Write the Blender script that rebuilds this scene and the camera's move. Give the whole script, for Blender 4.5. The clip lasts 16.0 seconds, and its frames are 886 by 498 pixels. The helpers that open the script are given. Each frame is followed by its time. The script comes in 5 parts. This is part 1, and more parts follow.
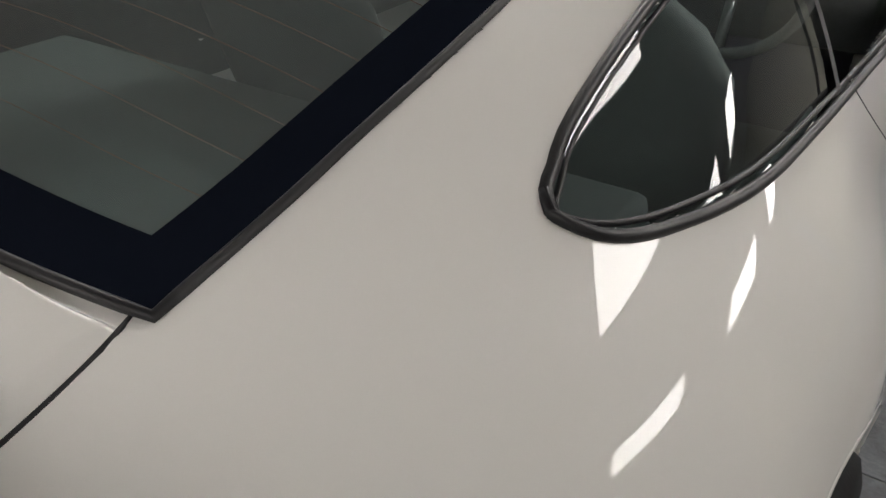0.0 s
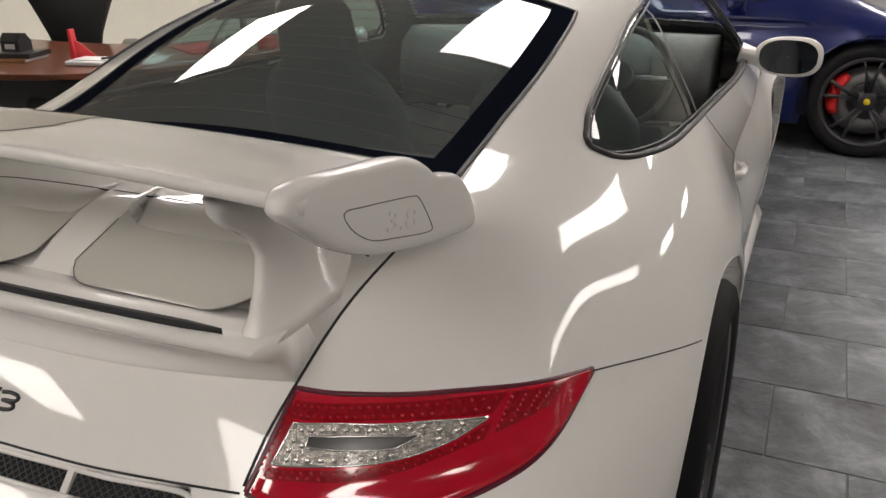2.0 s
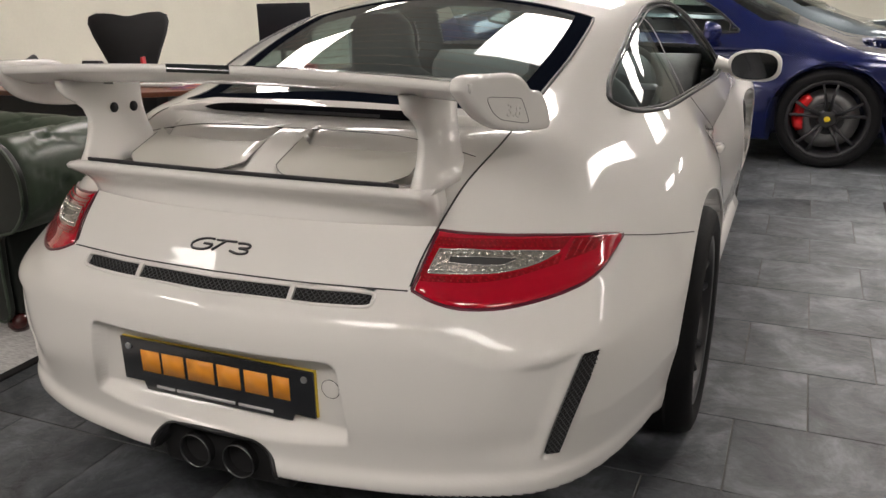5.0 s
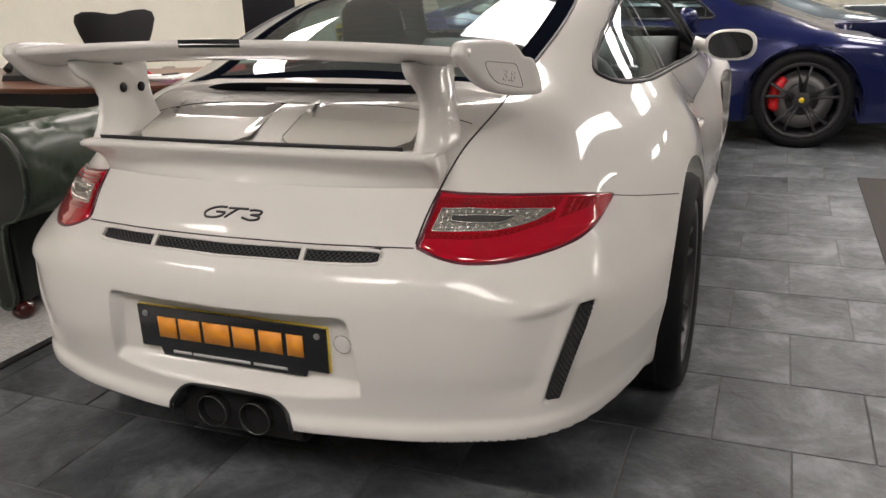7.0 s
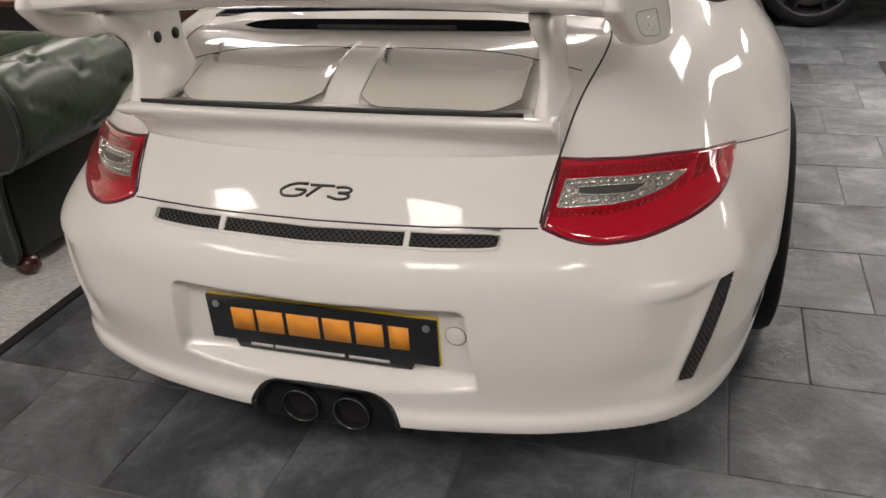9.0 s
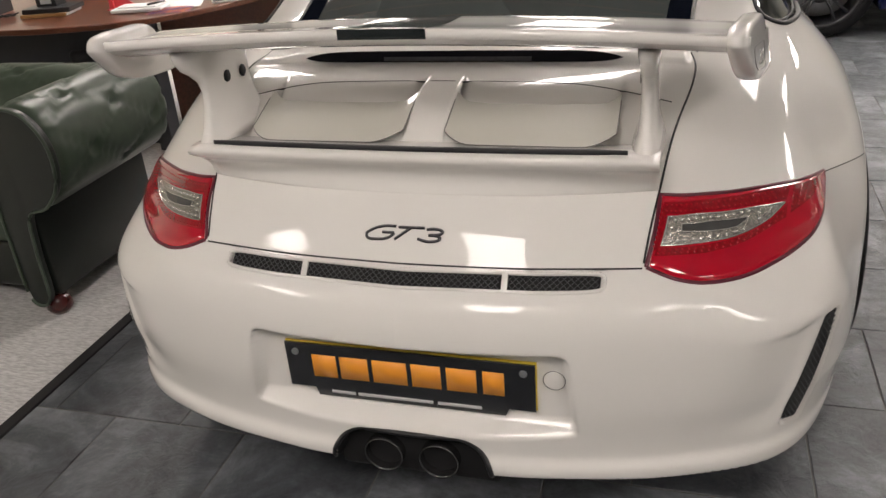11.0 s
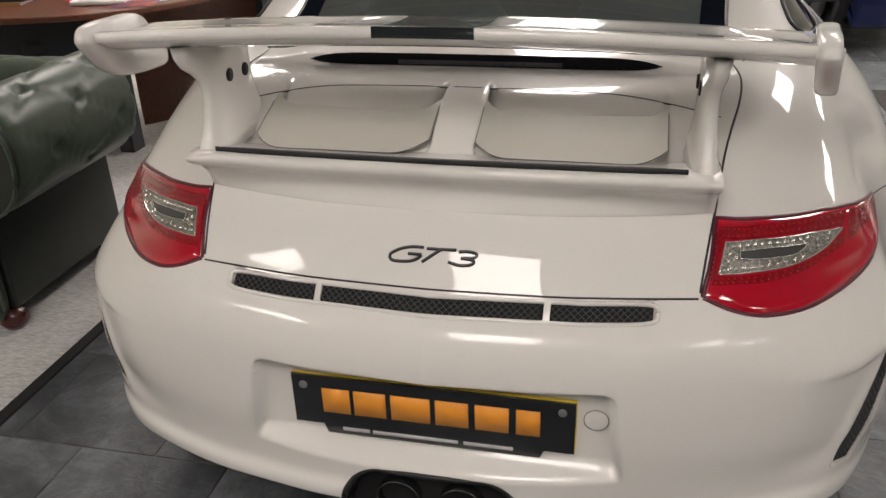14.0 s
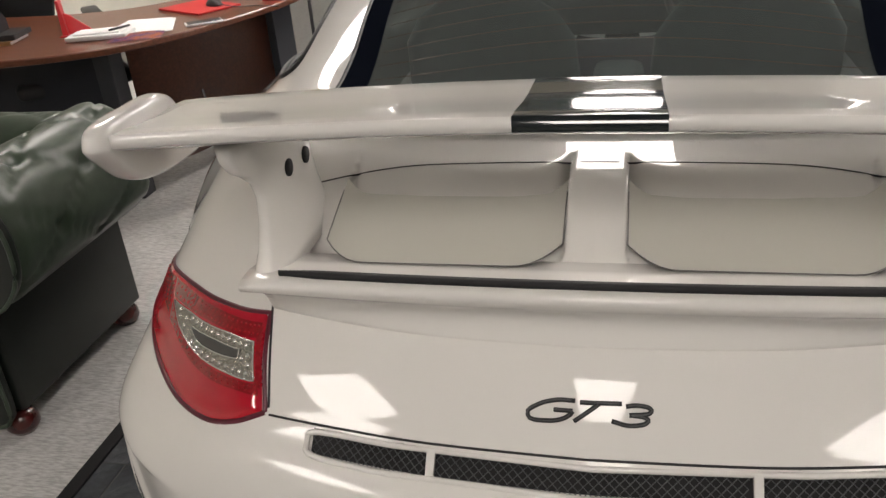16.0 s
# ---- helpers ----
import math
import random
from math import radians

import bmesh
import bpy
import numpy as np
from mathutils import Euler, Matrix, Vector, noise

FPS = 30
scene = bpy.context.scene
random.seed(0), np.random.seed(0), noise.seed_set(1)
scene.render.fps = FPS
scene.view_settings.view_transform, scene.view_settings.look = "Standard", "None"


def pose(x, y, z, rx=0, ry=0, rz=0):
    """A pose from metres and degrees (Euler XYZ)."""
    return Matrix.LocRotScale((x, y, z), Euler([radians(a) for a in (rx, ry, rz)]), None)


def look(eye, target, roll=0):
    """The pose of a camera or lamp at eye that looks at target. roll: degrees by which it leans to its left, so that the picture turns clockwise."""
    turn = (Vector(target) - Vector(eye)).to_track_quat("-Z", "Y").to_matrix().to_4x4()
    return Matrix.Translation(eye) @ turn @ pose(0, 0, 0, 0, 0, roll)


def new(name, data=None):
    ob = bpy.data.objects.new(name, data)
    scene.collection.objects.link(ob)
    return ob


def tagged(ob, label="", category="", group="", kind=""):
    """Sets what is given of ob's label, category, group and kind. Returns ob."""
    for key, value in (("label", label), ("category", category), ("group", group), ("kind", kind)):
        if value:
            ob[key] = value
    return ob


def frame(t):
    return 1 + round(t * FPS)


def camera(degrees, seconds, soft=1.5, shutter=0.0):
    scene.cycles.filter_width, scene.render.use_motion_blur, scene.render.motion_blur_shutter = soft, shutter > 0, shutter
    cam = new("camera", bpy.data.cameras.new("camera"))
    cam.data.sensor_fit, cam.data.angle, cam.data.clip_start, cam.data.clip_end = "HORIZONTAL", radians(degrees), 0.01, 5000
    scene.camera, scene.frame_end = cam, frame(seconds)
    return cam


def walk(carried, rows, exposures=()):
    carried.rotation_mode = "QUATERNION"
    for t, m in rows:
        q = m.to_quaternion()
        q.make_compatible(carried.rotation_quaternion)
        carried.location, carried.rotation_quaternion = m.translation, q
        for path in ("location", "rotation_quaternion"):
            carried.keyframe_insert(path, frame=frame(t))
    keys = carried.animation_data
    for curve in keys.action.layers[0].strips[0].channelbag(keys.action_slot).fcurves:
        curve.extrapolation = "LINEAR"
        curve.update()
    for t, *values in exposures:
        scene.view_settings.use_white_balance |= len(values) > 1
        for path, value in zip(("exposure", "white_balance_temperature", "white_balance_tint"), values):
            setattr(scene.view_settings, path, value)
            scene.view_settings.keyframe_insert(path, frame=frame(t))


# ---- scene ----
cam = camera(56.5, 16.0)
PATH = [
    (0, (0.919, 0.41, 1.292), (-0.03, 1.827, 0.247), 0.1),
    (0.2, (0.932, 0.299, 1.304), (0.024, 1.771, 0.298), -0.7),
    (0.5, (0.956, 0.126, 1.308), (0.076, 1.672, 0.394), -2.2),
    (0.7, (0.949, 0.018, 1.328), (0.115, 1.592, 0.419), -1.4),
    (1, (0.933, -0.136, 1.332), (0.14, 1.486, 0.472), -1.6),
    (1.5, (0.977, -0.346, 1.353), (0.204, 1.312, 0.545), -1.2),
    (2, (1.036, -0.536, 1.374), (0.266, 1.149, 0.622), -0.9),
    (2.5, (1.042, -0.718, 1.377), (0.284, 0.992, 0.667), -0.5),
    (3, (1.045, -0.884, 1.382), (0.295, 0.841, 0.703), -0.5),
    (3.5, (1.093, -1.018, 1.373), (0.347, 0.716, 0.711), -0.6),
    (4, (1.129, -1.13, 1.348), (0.381, 0.608, 0.701), -0.8),
    (4.5, (1.12, -1.199, 1.323), (0.365, 0.541, 0.688), -1.0),
    (7, (1.127, -1.39, 1.252), (0.414, 0.367, 0.616), -2.2),
    (7.5, (1.051, -1.382, 1.282), (0.376, 0.373, 0.603), -2.4),
    (8, (0.943, -1.355, 1.307), (0.315, 0.381, 0.538), -2.7),
    (8.5, (0.825, -1.299, 1.354), (0.237, 0.411, 0.502), -3.1),
    (9, (0.722, -1.225, 1.384), (0.142, 0.451, 0.459), -3.9),
    (9.5, (0.679, -1.177, 1.409), (0.083, 0.484, 0.47), -4.8),
    (10, (0.627, -1.188, 1.427), (0.027, 0.48, 0.501), -5.2),
    (12.5, (0.371, -1.215, 1.423), (-0.034, 0.526, 0.525), -2.7),
    (13, (0.366, -1.215, 1.426), (-0.014, 0.529, 0.525), -2.2),
    (13.5, (0.347, -1.194, 1.416), (-0.036, 0.548, 0.511), -1.9),
    (14, (0.31, -1.096, 1.39), (-0.108, 0.641, 0.491), -2.0),
    (14.5, (0.279, -0.96, 1.39), (-0.222, 0.751, 0.484), -3.3),
    (15, (0.264, -0.878, 1.406), (-0.266, 0.83, 0.509), -4.4),
    (15.5, (0.171, -0.786, 1.419), (-0.325, 0.926, 0.512), -4.9),
    (16, (0.038, -0.709, 1.407), (-0.391, 1.02, 0.497), -5.2),
]
walk(cam, [(t, look(eye, target, roll)) for t, eye, target, roll in PATH], [(0.0, 0.3, 6200, 7), (1.5, 0.28, 6350, 9), (3.5, 0.32, 6450, 10), (7.0, 0.5, 6450, 10), (9.0, 0.55, 6500, 11), (12.5, 0.5, 6500, 11), (16.0, 0.36, 6450, 9)])

# ---------- light ----------
world = bpy.data.worlds.new("world")
scene.world = world
world.use_nodes = True
world.node_tree.nodes["Background"].inputs[0].default_value = (0.75, 0.82, 1.0, 1)
world.node_tree.nodes["Background"].inputs[1].default_value = 0.25


# ---------- materials ----------
def material(name, color, rough=0.5, metal=0.0, coat=0.0, spec=0.5, grain=0.0, grain_scale=40.0, bump=0.0, bump_scale=200.0,
             dark=None, stain_scale=3.0, stain=0.0, glow=0.0, transmission=0.0, stretch=(1, 1, 1), vary=0.0, coords="Object"):
    m = bpy.data.materials.new(name)
    m.use_nodes = True
    nodes, links = m.node_tree.nodes, m.node_tree.links
    b = nodes["Principled BSDF"]
    b.inputs["Base Color"].default_value = (*color, 1)
    b.inputs["Roughness"].default_value = rough
    b.inputs["Metallic"].default_value = metal
    b.inputs["Coat Weight"].default_value = coat
    b.inputs["Coat Roughness"].default_value = 0.02
    b.inputs["Coat IOR"].default_value = 1.40
    b.inputs["Specular IOR Level"].default_value = spec
    b.inputs["Transmission Weight"].default_value = transmission
    tc = nodes.new("ShaderNodeTexCoord")
    mp = nodes.new("ShaderNodeMapping")
    mp.inputs["Scale"].default_value = stretch
    links.new(tc.outputs[coords], mp.inputs["Vector"])
    if grain or stain or vary:
        dark = dark or tuple(c * 0.55 for c in color)
        fine = nodes.new("ShaderNodeTexNoise")
        fine.inputs["Scale"].default_value = grain_scale
        fine.inputs["Detail"].default_value = 6
        wide = nodes.new("ShaderNodeTexNoise")
        wide.inputs["Scale"].default_value = stain_scale
        wide.inputs["Detail"].default_value = 5
        links.new(mp.outputs[0], fine.inputs["Vector"])
        links.new(mp.outputs[0], wide.inputs["Vector"])

        def ramp(src, amount):
            r = nodes.new("ShaderNodeMapRange")
            r.inputs["From Min"].default_value, r.inputs["From Max"].default_value = 0.35, 0.65
            r.inputs["To Min"].default_value, r.inputs["To Max"].default_value = 0, amount
            links.new(src, r.inputs["Value"])
            return r.outputs[0]
        add = nodes.new("ShaderNodeMath")
        add.operation = "ADD"
        links.new(ramp(fine.outputs["Fac"], grain), add.inputs[0])
        links.new(ramp(wide.outputs["Fac"], stain), add.inputs[1])
        fac = add.outputs[0]
        if vary:
            info = nodes.new("ShaderNodeObjectInfo")
            mul = nodes.new("ShaderNodeMath")
            mul.operation = "MULTIPLY_ADD"
            mul.inputs[1].default_value = vary
            links.new(info.outputs["Random"], mul.inputs[0])
            links.new(fac, mul.inputs[2])
            fac = mul.outputs[0]
        mix = nodes.new("ShaderNodeMix")
        mix.data_type = "RGBA"
        mix.inputs["A"].default_value, mix.inputs["B"].default_value = (*color, 1), (*dark, 1)
        links.new(fac, mix.inputs["Factor"])
        links.new(mix.outputs["Result"], b.inputs["Base Color"])
    if bump:
        n = nodes.new("ShaderNodeTexNoise")
        n.inputs["Scale"].default_value = bump_scale
        n.inputs["Detail"].default_value = 4
        links.new(mp.outputs[0], n.inputs["Vector"])
        bp_ = nodes.new("ShaderNodeBump")
        bp_.inputs["Strength"].default_value = bump
        bp_.inputs["Distance"].default_value = 0.002
        links.new(n.outputs["Fac"], bp_.inputs["Height"])
        links.new(bp_.outputs[0], b.inputs["Normal"])
    if glow:
        b.inputs["Emission Color"].default_value = (*color, 1)
        b.inputs["Emission Strength"].default_value = glow
    return m


def glass(name, tint, dust_haze=0.0, rough=0.0, base=0.06):
    """Thin tinted pane with a dust film and painted-in haze under a mirror coat."""
    m = bpy.data.materials.new(name)
    m.use_nodes = True
    nodes, links = m.node_tree.nodes, m.node_tree.links
    nodes.remove(nodes["Principled BSDF"])
    clear = nodes.new("ShaderNodeBsdfTransparent")
    clear.inputs[0].default_value = (*tint, 1)
    gloss = nodes.new("ShaderNodeBsdfGlossy")
    gloss.inputs["Roughness"].default_value = rough
    facing = nodes.new("ShaderNodeLayerWeight")
    facing.inputs["Blend"].default_value = 0.5
    power = nodes.new("ShaderNodeMath")
    power.operation = "POWER"
    power.inputs[1].default_value = 5.0
    gain = nodes.new("ShaderNodeMath")
    gain.operation = "MULTIPLY_ADD"
    gain.inputs[1].default_value, gain.inputs[2].default_value = 0.93, base
    mix = nodes.new("ShaderNodeMixShader")
    links.new(facing.outputs["Facing"], power.inputs[0])
    links.new(power.outputs[0], gain.inputs[0])
    links.new(gain.outputs[0], mix.inputs[0])
    # pale film also holds the haze that brightens the dim cabin
    film = nodes.new("ShaderNodeBsdfDiffuse")
    film.inputs[0].default_value = (0.62, 0.66, 0.66, 1)
    hazed = nodes.new("ShaderNodeMixShader")
    hazed.inputs[0].default_value = dust_haze
    links.new(clear.outputs[0], hazed.inputs[1])
    links.new(film.outputs[0], hazed.inputs[2])
    links.new(hazed.outputs[0], mix.inputs[1])
    links.new(gloss.outputs[0], mix.inputs[2])
    links.new(mix.outputs[0], nodes["Material Output"].inputs[0])
    return m


M = {
    "white": material("white_paint", (0.75, 0.73, 0.70), 0.32, coat=1.0, spec=0.1, grain=0.03, grain_scale=900),
    "cabin": material("cabin_leather", (0.15, 0.16, 0.157), 0.6, grain=0.3, bump=0.2),
    "disc": material("brake_disc", (0.30, 0.30, 0.30), 0.4, metal=0.8, grain=0.3),
    "seam": material("seam_black", (0.012, 0.012, 0.014), 0.7, grain=0.2),
    "trim": material("black_trim", (0.015, 0.015, 0.017), 0.42, grain=0.2, bump=0.1),
    "lamp_black": material("lamp_black", (0.006, 0.006, 0.008), 0.3, spec=0.05, grain=0.1),
    "satin_black": material("satin_black", (0.022, 0.022, 0.025), 0.35, grain=0.3),
    "rubber": material("tyre_rubber", (0.008, 0.008, 0.009), 0.7, spec=0.18, grain=0.35, grain_scale=80, bump=0.3),
    "mesh": material("grille_wire", (0.09, 0.094, 0.098), 0.45, metal=0.3),
    "inner": material("dark_cavity", (0.006, 0.006, 0.007), 0.8),
    "glass_rear": glass("rear_window_glass", (0.60, 0.73, 0.71), 0.08),
    "glass_side": glass("side_window_glass", (0.58, 0.69, 0.68), 0.02, base=0.055),
    "steel": material("screw_steel", (0.55, 0.56, 0.57), 0.3, metal=1.0, grain=0.2),
    "red": material("caliper_red", (0.65, 0.012, 0.015), 0.3, coat=0.6, grain=0.15),
    "blue": material("blue_paint", (0.002, 0.007, 0.070), 0.25, coat=1.0, metal=0.35, grain=0.1, grain_scale=800),
    "grey_paint": material("grey_paint", (0.13, 0.16, 0.18), 0.3, coat=1.0, metal=0.4, grain=0.1, grain_scale=800),
    "yellow": material("yellow_badge", (0.85, 0.62, 0.02), 0.35, grain=0.1),
    "orange": material("orange_print", (0.85, 0.33, 0.03), 0.45, grain=0.05),
    "plate": material("plate_black", (0.012, 0.013, 0.016), 0.2, coat=0.4, grain=0.15),
    "plate_yellow": material("plate_yellow", (0.75, 0.55, 0.05), 0.4, grain=0.1),
    "white_print": material("white_print", (0.55, 0.55, 0.55), 0.5),
    "wall": material("cream_wall", (0.78, 0.76, 0.66), 0.85, grain=0.05, stain=0.08, bump=0.08, bump_scale=120),
    "ceil": material("ceiling_grey", (0.52, 0.51, 0.49), 0.9, grain=0.08, bump=0.1),
    "wood": material("mahogany", (0.17, 0.055, 0.028), 0.3, coat=0.35, grain=0.6, grain_scale=6, stain=0.25, stretch=(1, 14, 14), bump=0.05),
    "navy": material("desk_navy", (0.012, 0.014, 0.022), 0.5, grain=0.2),
    "chair_mesh": material("chair_mesh", (0.014, 0.014, 0.016), 0.7, grain=0.4, grain_scale=300, bump=0.4, bump_scale=600),
    "carpet": material("ribbed_carpet", (0.62, 0.61, 0.60), 0.95, grain=0.75, grain_scale=110, stain=0.15, bump=0.8, bump_scale=160, stretch=(0.35, 1.6, 1)),
    "mat": material("entry_mat", (0.055, 0.05, 0.047), 0.95, grain=0.6, grain_scale=260, bump=0.9, bump_scale=600),
    "edge": material("carpet_edge", (0.012, 0.012, 0.013), 0.7, grain=0.2),
    "grout": material("grout", (0.16, 0.155, 0.145), 0.9, grain=0.4),
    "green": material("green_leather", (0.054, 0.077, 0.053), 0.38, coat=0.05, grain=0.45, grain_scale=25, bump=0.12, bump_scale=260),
    # same leather, darkened to hold the shade of front and side panels
    "green_shaded": material("green_leather_shaded", (0.013, 0.017, 0.014), 0.42, grain=0.3, grain_scale=25, bump=0.12, bump_scale=260),
    "foot": material("red_mahogany", (0.06, 0.008, 0.008), 0.2, coat=0.7, grain=0.3),
    "paper": material("paper", (0.72, 0.72, 0.72), 0.8, grain=0.05),
    "pink": material("red_plastic", (0.6, 0.05, 0.06), 0.3, coat=0.3, grain=0.1),
    "purple": material("leaflet", (0.16, 0.10, 0.32), 0.5, grain=0.9, grain_scale=18, dark=(0.75, 0.25, 0.10)),
    "lens_red": material("lamp_lens_red", (0.46, 0.004, 0.020), 0.10, coat=1.0, grain=0.15, grain_scale=30),
    "lens_dark": material("lamp_red_dark", (0.30, 0.003, 0.010), 0.12, coat=1.0, grain=0.7, grain_scale=130),
    "lens_clear": material("lamp_reflector", (0.50, 0.47, 0.43), 0.18, metal=0.85, coat=1.0, grain=0.8, grain_scale=170, dark=(0.12, 0.11, 0.10), bump=1.0, bump_scale=230),
    "panel_light": material("led_panel", (1.0, 0.915, 0.85), 0.5, glow=13.0),
    "light_frame": material("light_frame", (0.8, 0.8, 0.8), 0.4),
    "navy_grey": material("desk_grey", (0.035, 0.038, 0.045), 0.5, grain=0.2),
    "red_card": material("red_card", (0.55, 0.03, 0.03), 0.5, grain=0.1),
    "tan": material("tan_leather", (0.35, 0.2, 0.08), 0.5, grain=0.3),
    "screen": material("screen_black", (0.006, 0.007, 0.010), 0.5, spec=0.2, grain=0.2),
}


def slate():
    """Worn slate-look tile: mottled grey, blotches of darker stone, rippled relief, uneven gloss."""
    m = bpy.data.materials.new("slate_tile")
    m.use_nodes = True
    nodes, links = m.node_tree.nodes, m.node_tree.links
    b = nodes["Principled BSDF"]
    geo = nodes.new("ShaderNodeNewGeometry")
    info = nodes.new("ShaderNodeObjectInfo")
    push = nodes.new("ShaderNodeVectorMath")
    push.operation = "MULTIPLY_ADD"
    push.inputs[1].default_value = (7.3, 11.7, 5.1)
    links.new(info.outputs["Random"], push.inputs[0])
    links.new(geo.outputs["Position"], push.inputs[2])

    def tex(scale, detail, distortion=0.0, rough=0.6):
        n = nodes.new("ShaderNodeTexNoise")
        n.inputs["Scale"].default_value = scale
        n.inputs["Detail"].default_value = detail
        n.inputs["Roughness"].default_value = rough
        n.inputs["Distortion"].default_value = distortion
        links.new(push.outputs[0], n.inputs["Vector"])
        return n.outputs["Fac"]
    wide, fine, ripple = tex(3.6, 8, 0.5, 0.7), tex(34, 7, 0.3), tex(19, 7, 0.6, 0.66)
    ramp = nodes.new("ShaderNodeValToRGB")
    e = ramp.color_ramp.elements
    e[0].position, e[0].color = 0.30, (0.011, 0.013, 0.016, 1)
    e[1].position, e[1].color = 0.70, (0.245, 0.262, 0.278, 1)
    mid = e.new(0.5)
    mid.color = (0.088, 0.096, 0.105, 1)
    links.new(wide, ramp.inputs[0])
    mix = nodes.new("ShaderNodeMix")
    mix.data_type, mix.blend_type = "RGBA", "OVERLAY"
    mix.inputs["Factor"].default_value = 0.32
    links.new(ramp.outputs[0], mix.inputs["A"])
    links.new(fine, mix.inputs["B"])
    b.inputs["Specular IOR Level"].default_value = 0.6
    links.new(mix.outputs["Result"], b.inputs["Base Color"])
    rr = nodes.new("ShaderNodeMapRange")
    rr.inputs["From Min"].default_value, rr.inputs["From Max"].default_value = 0.3, 0.7
    rr.inputs["To Min"].default_value, rr.inputs["To Max"].default_value = 0.32, 0.54
    links.new(fine, rr.inputs["Value"])
    links.new(rr.outputs[0], b.inputs["Roughness"])
    bump = nodes.new("ShaderNodeBump")
    bump.inputs["Strength"].default_value, bump.inputs["Distance"].default_value = 0.62, 0.008
    links.new(ripple, bump.inputs["Height"])
    bump2 = nodes.new("ShaderNodeBump")
    bump2.inputs["Strength"].default_value, bump2.inputs["Distance"].default_value = 0.22, 0.002
    links.new(fine, bump2.inputs["Height"])
    links.new(bump.outputs[0], bump2.inputs["Normal"])
    links.new(bump2.outputs[0], b.inputs["Normal"])
    return m


M["slate"] = slate()


# ---------- building helpers ----------
def link(name, data, parent=None, label=""):
    ob = new(name, data)
    if parent is not None:
        ob.parent = parent
    if label:
        ob["label"] = label
    return ob


def part(name, bm, mat, parent=None, label="", smooth=True):
    """One mesh object made of a bmesh, under its thing or part."""
    data = bpy.data.meshes.new(name)
    bm.to_mesh(data)
    bm.free()
    data.materials.append(mat)
    if smooth:
        for p in data.polygons:
            p.use_smooth = True
    return link(name, data, parent, label)


def empty(name, x=0, y=0, z=0, turn=0):
    ob = new(name)
    ob.matrix_world = pose(x, y, z, 0, 0, turn)
    return ob


def box_bm(x0, x1, y0, y1, z0, z1, bevel=0.004, segments=2):
    bm = bmesh.new()
    bmesh.ops.create_cube(bm, size=1)
    for v in bm.verts:
        v.co = Vector(((x0 + x1) / 2 + v.co.x * (x1 - x0), (y0 + y1) / 2 + v.co.y * (y1 - y0), (z0 + z1) / 2 + v.co.z * (z1 - z0)))
    if bevel:
        bmesh.ops.bevel(bm, geom=bm.edges[:], offset=bevel, segments=segments, affect="EDGES", profile=0.5)
    return bm


def cyl_bm(r, depth, m=Matrix(), segments=32, r2=None, bevel=0.0):
    bm = bmesh.new()
    bmesh.ops.create_cone(bm, cap_ends=True, segments=segments, radius1=r, radius2=r if r2 is None else r2, depth=depth, matrix=m)
    if bevel:
        rims = [e for e in bm.edges if len(e.link_faces) == 2 and any(len(f.verts) > 4 for f in e.link_faces)]
        bmesh.ops.bevel(bm, geom=rims, offset=bevel, segments=2, affect="EDGES", profile=0.5)
    return bm


def lathe_bm(profile, segments=48, close=False):
    """Profile of (radius, x): turned round the x axis."""
    bm = bmesh.new()
    rings = [[bm.verts.new((x, r * math.cos(a), r * math.sin(a))) for a in np.linspace(0, 2 * math.pi, segments, endpoint=False)] for r, x in profile]
    for k in range(len(rings) - (0 if close else 1)):
        p, q = rings[k], rings[(k + 1) % len(rings)]
        for i in range(segments):
            bm.faces.new((p[i], p[(i + 1) % segments], q[(i + 1) % segments], q[i]))
    bmesh.ops.recalc_face_normals(bm, faces=bm.faces[:])
    return bm


def tube_bm(points, radius, sides=8, flat=1.0):
    """A round bar along points, with closed ends."""
    bm = bmesh.new()
    pts = [Vector(p) for p in points]
    up, rings = Vector((0, 0, 1)), []
    for i, p in enumerate(pts):
        d = (pts[min(i + 1, len(pts) - 1)] - pts[max(i - 1, 0)]).normalized()
        side = d.cross(up if abs(d.z) < 0.95 else Vector((1, 0, 0))).normalized()
        lift = side.cross(d)
        r = radius[i] if isinstance(radius, (list, tuple, np.ndarray)) else radius
        rings.append([bm.verts.new(p + r * (math.cos(a) * side + flat * math.sin(a) * lift)) for a in np.linspace(0, 2 * math.pi, sides, endpoint=False)])
    for a, b in zip(rings, rings[1:]):
        for i in range(sides):
            bm.faces.new((a[i], a[(i + 1) % sides], b[(i + 1) % sides], b[i]))
    bm.faces.new(rings[0][::-1])
    bm.faces.new(rings[-1])
    bmesh.ops.recalc_face_normals(bm, faces=bm.faces[:])
    return bm


def join_bm(*parts):
    """Several bmeshes as one."""
    out = bmesh.new()
    for bm in parts:
        data = bpy.data.meshes.new("tmp")
        bm.to_mesh(data)
        bm.free()
        out.from_mesh(data)
        bpy.data.meshes.remove(data)
    return out


def grid_bm(points, close_u=False, close_v=False):
    """Quads over an array of points, rows by columns."""
    rows, cols = len(points), len(points[0])
    bm = bmesh.new()
    vs = [[bm.verts.new(p) for p in row] for row in points]
    for i in range(rows if close_u else rows - 1):
        for j in range(cols if close_v else cols - 1):
            a, b = (i + 1) % rows, (j + 1) % cols
            bm.faces.new((vs[i][j], vs[a][j], vs[a][b], vs[i][b]))
    return bm


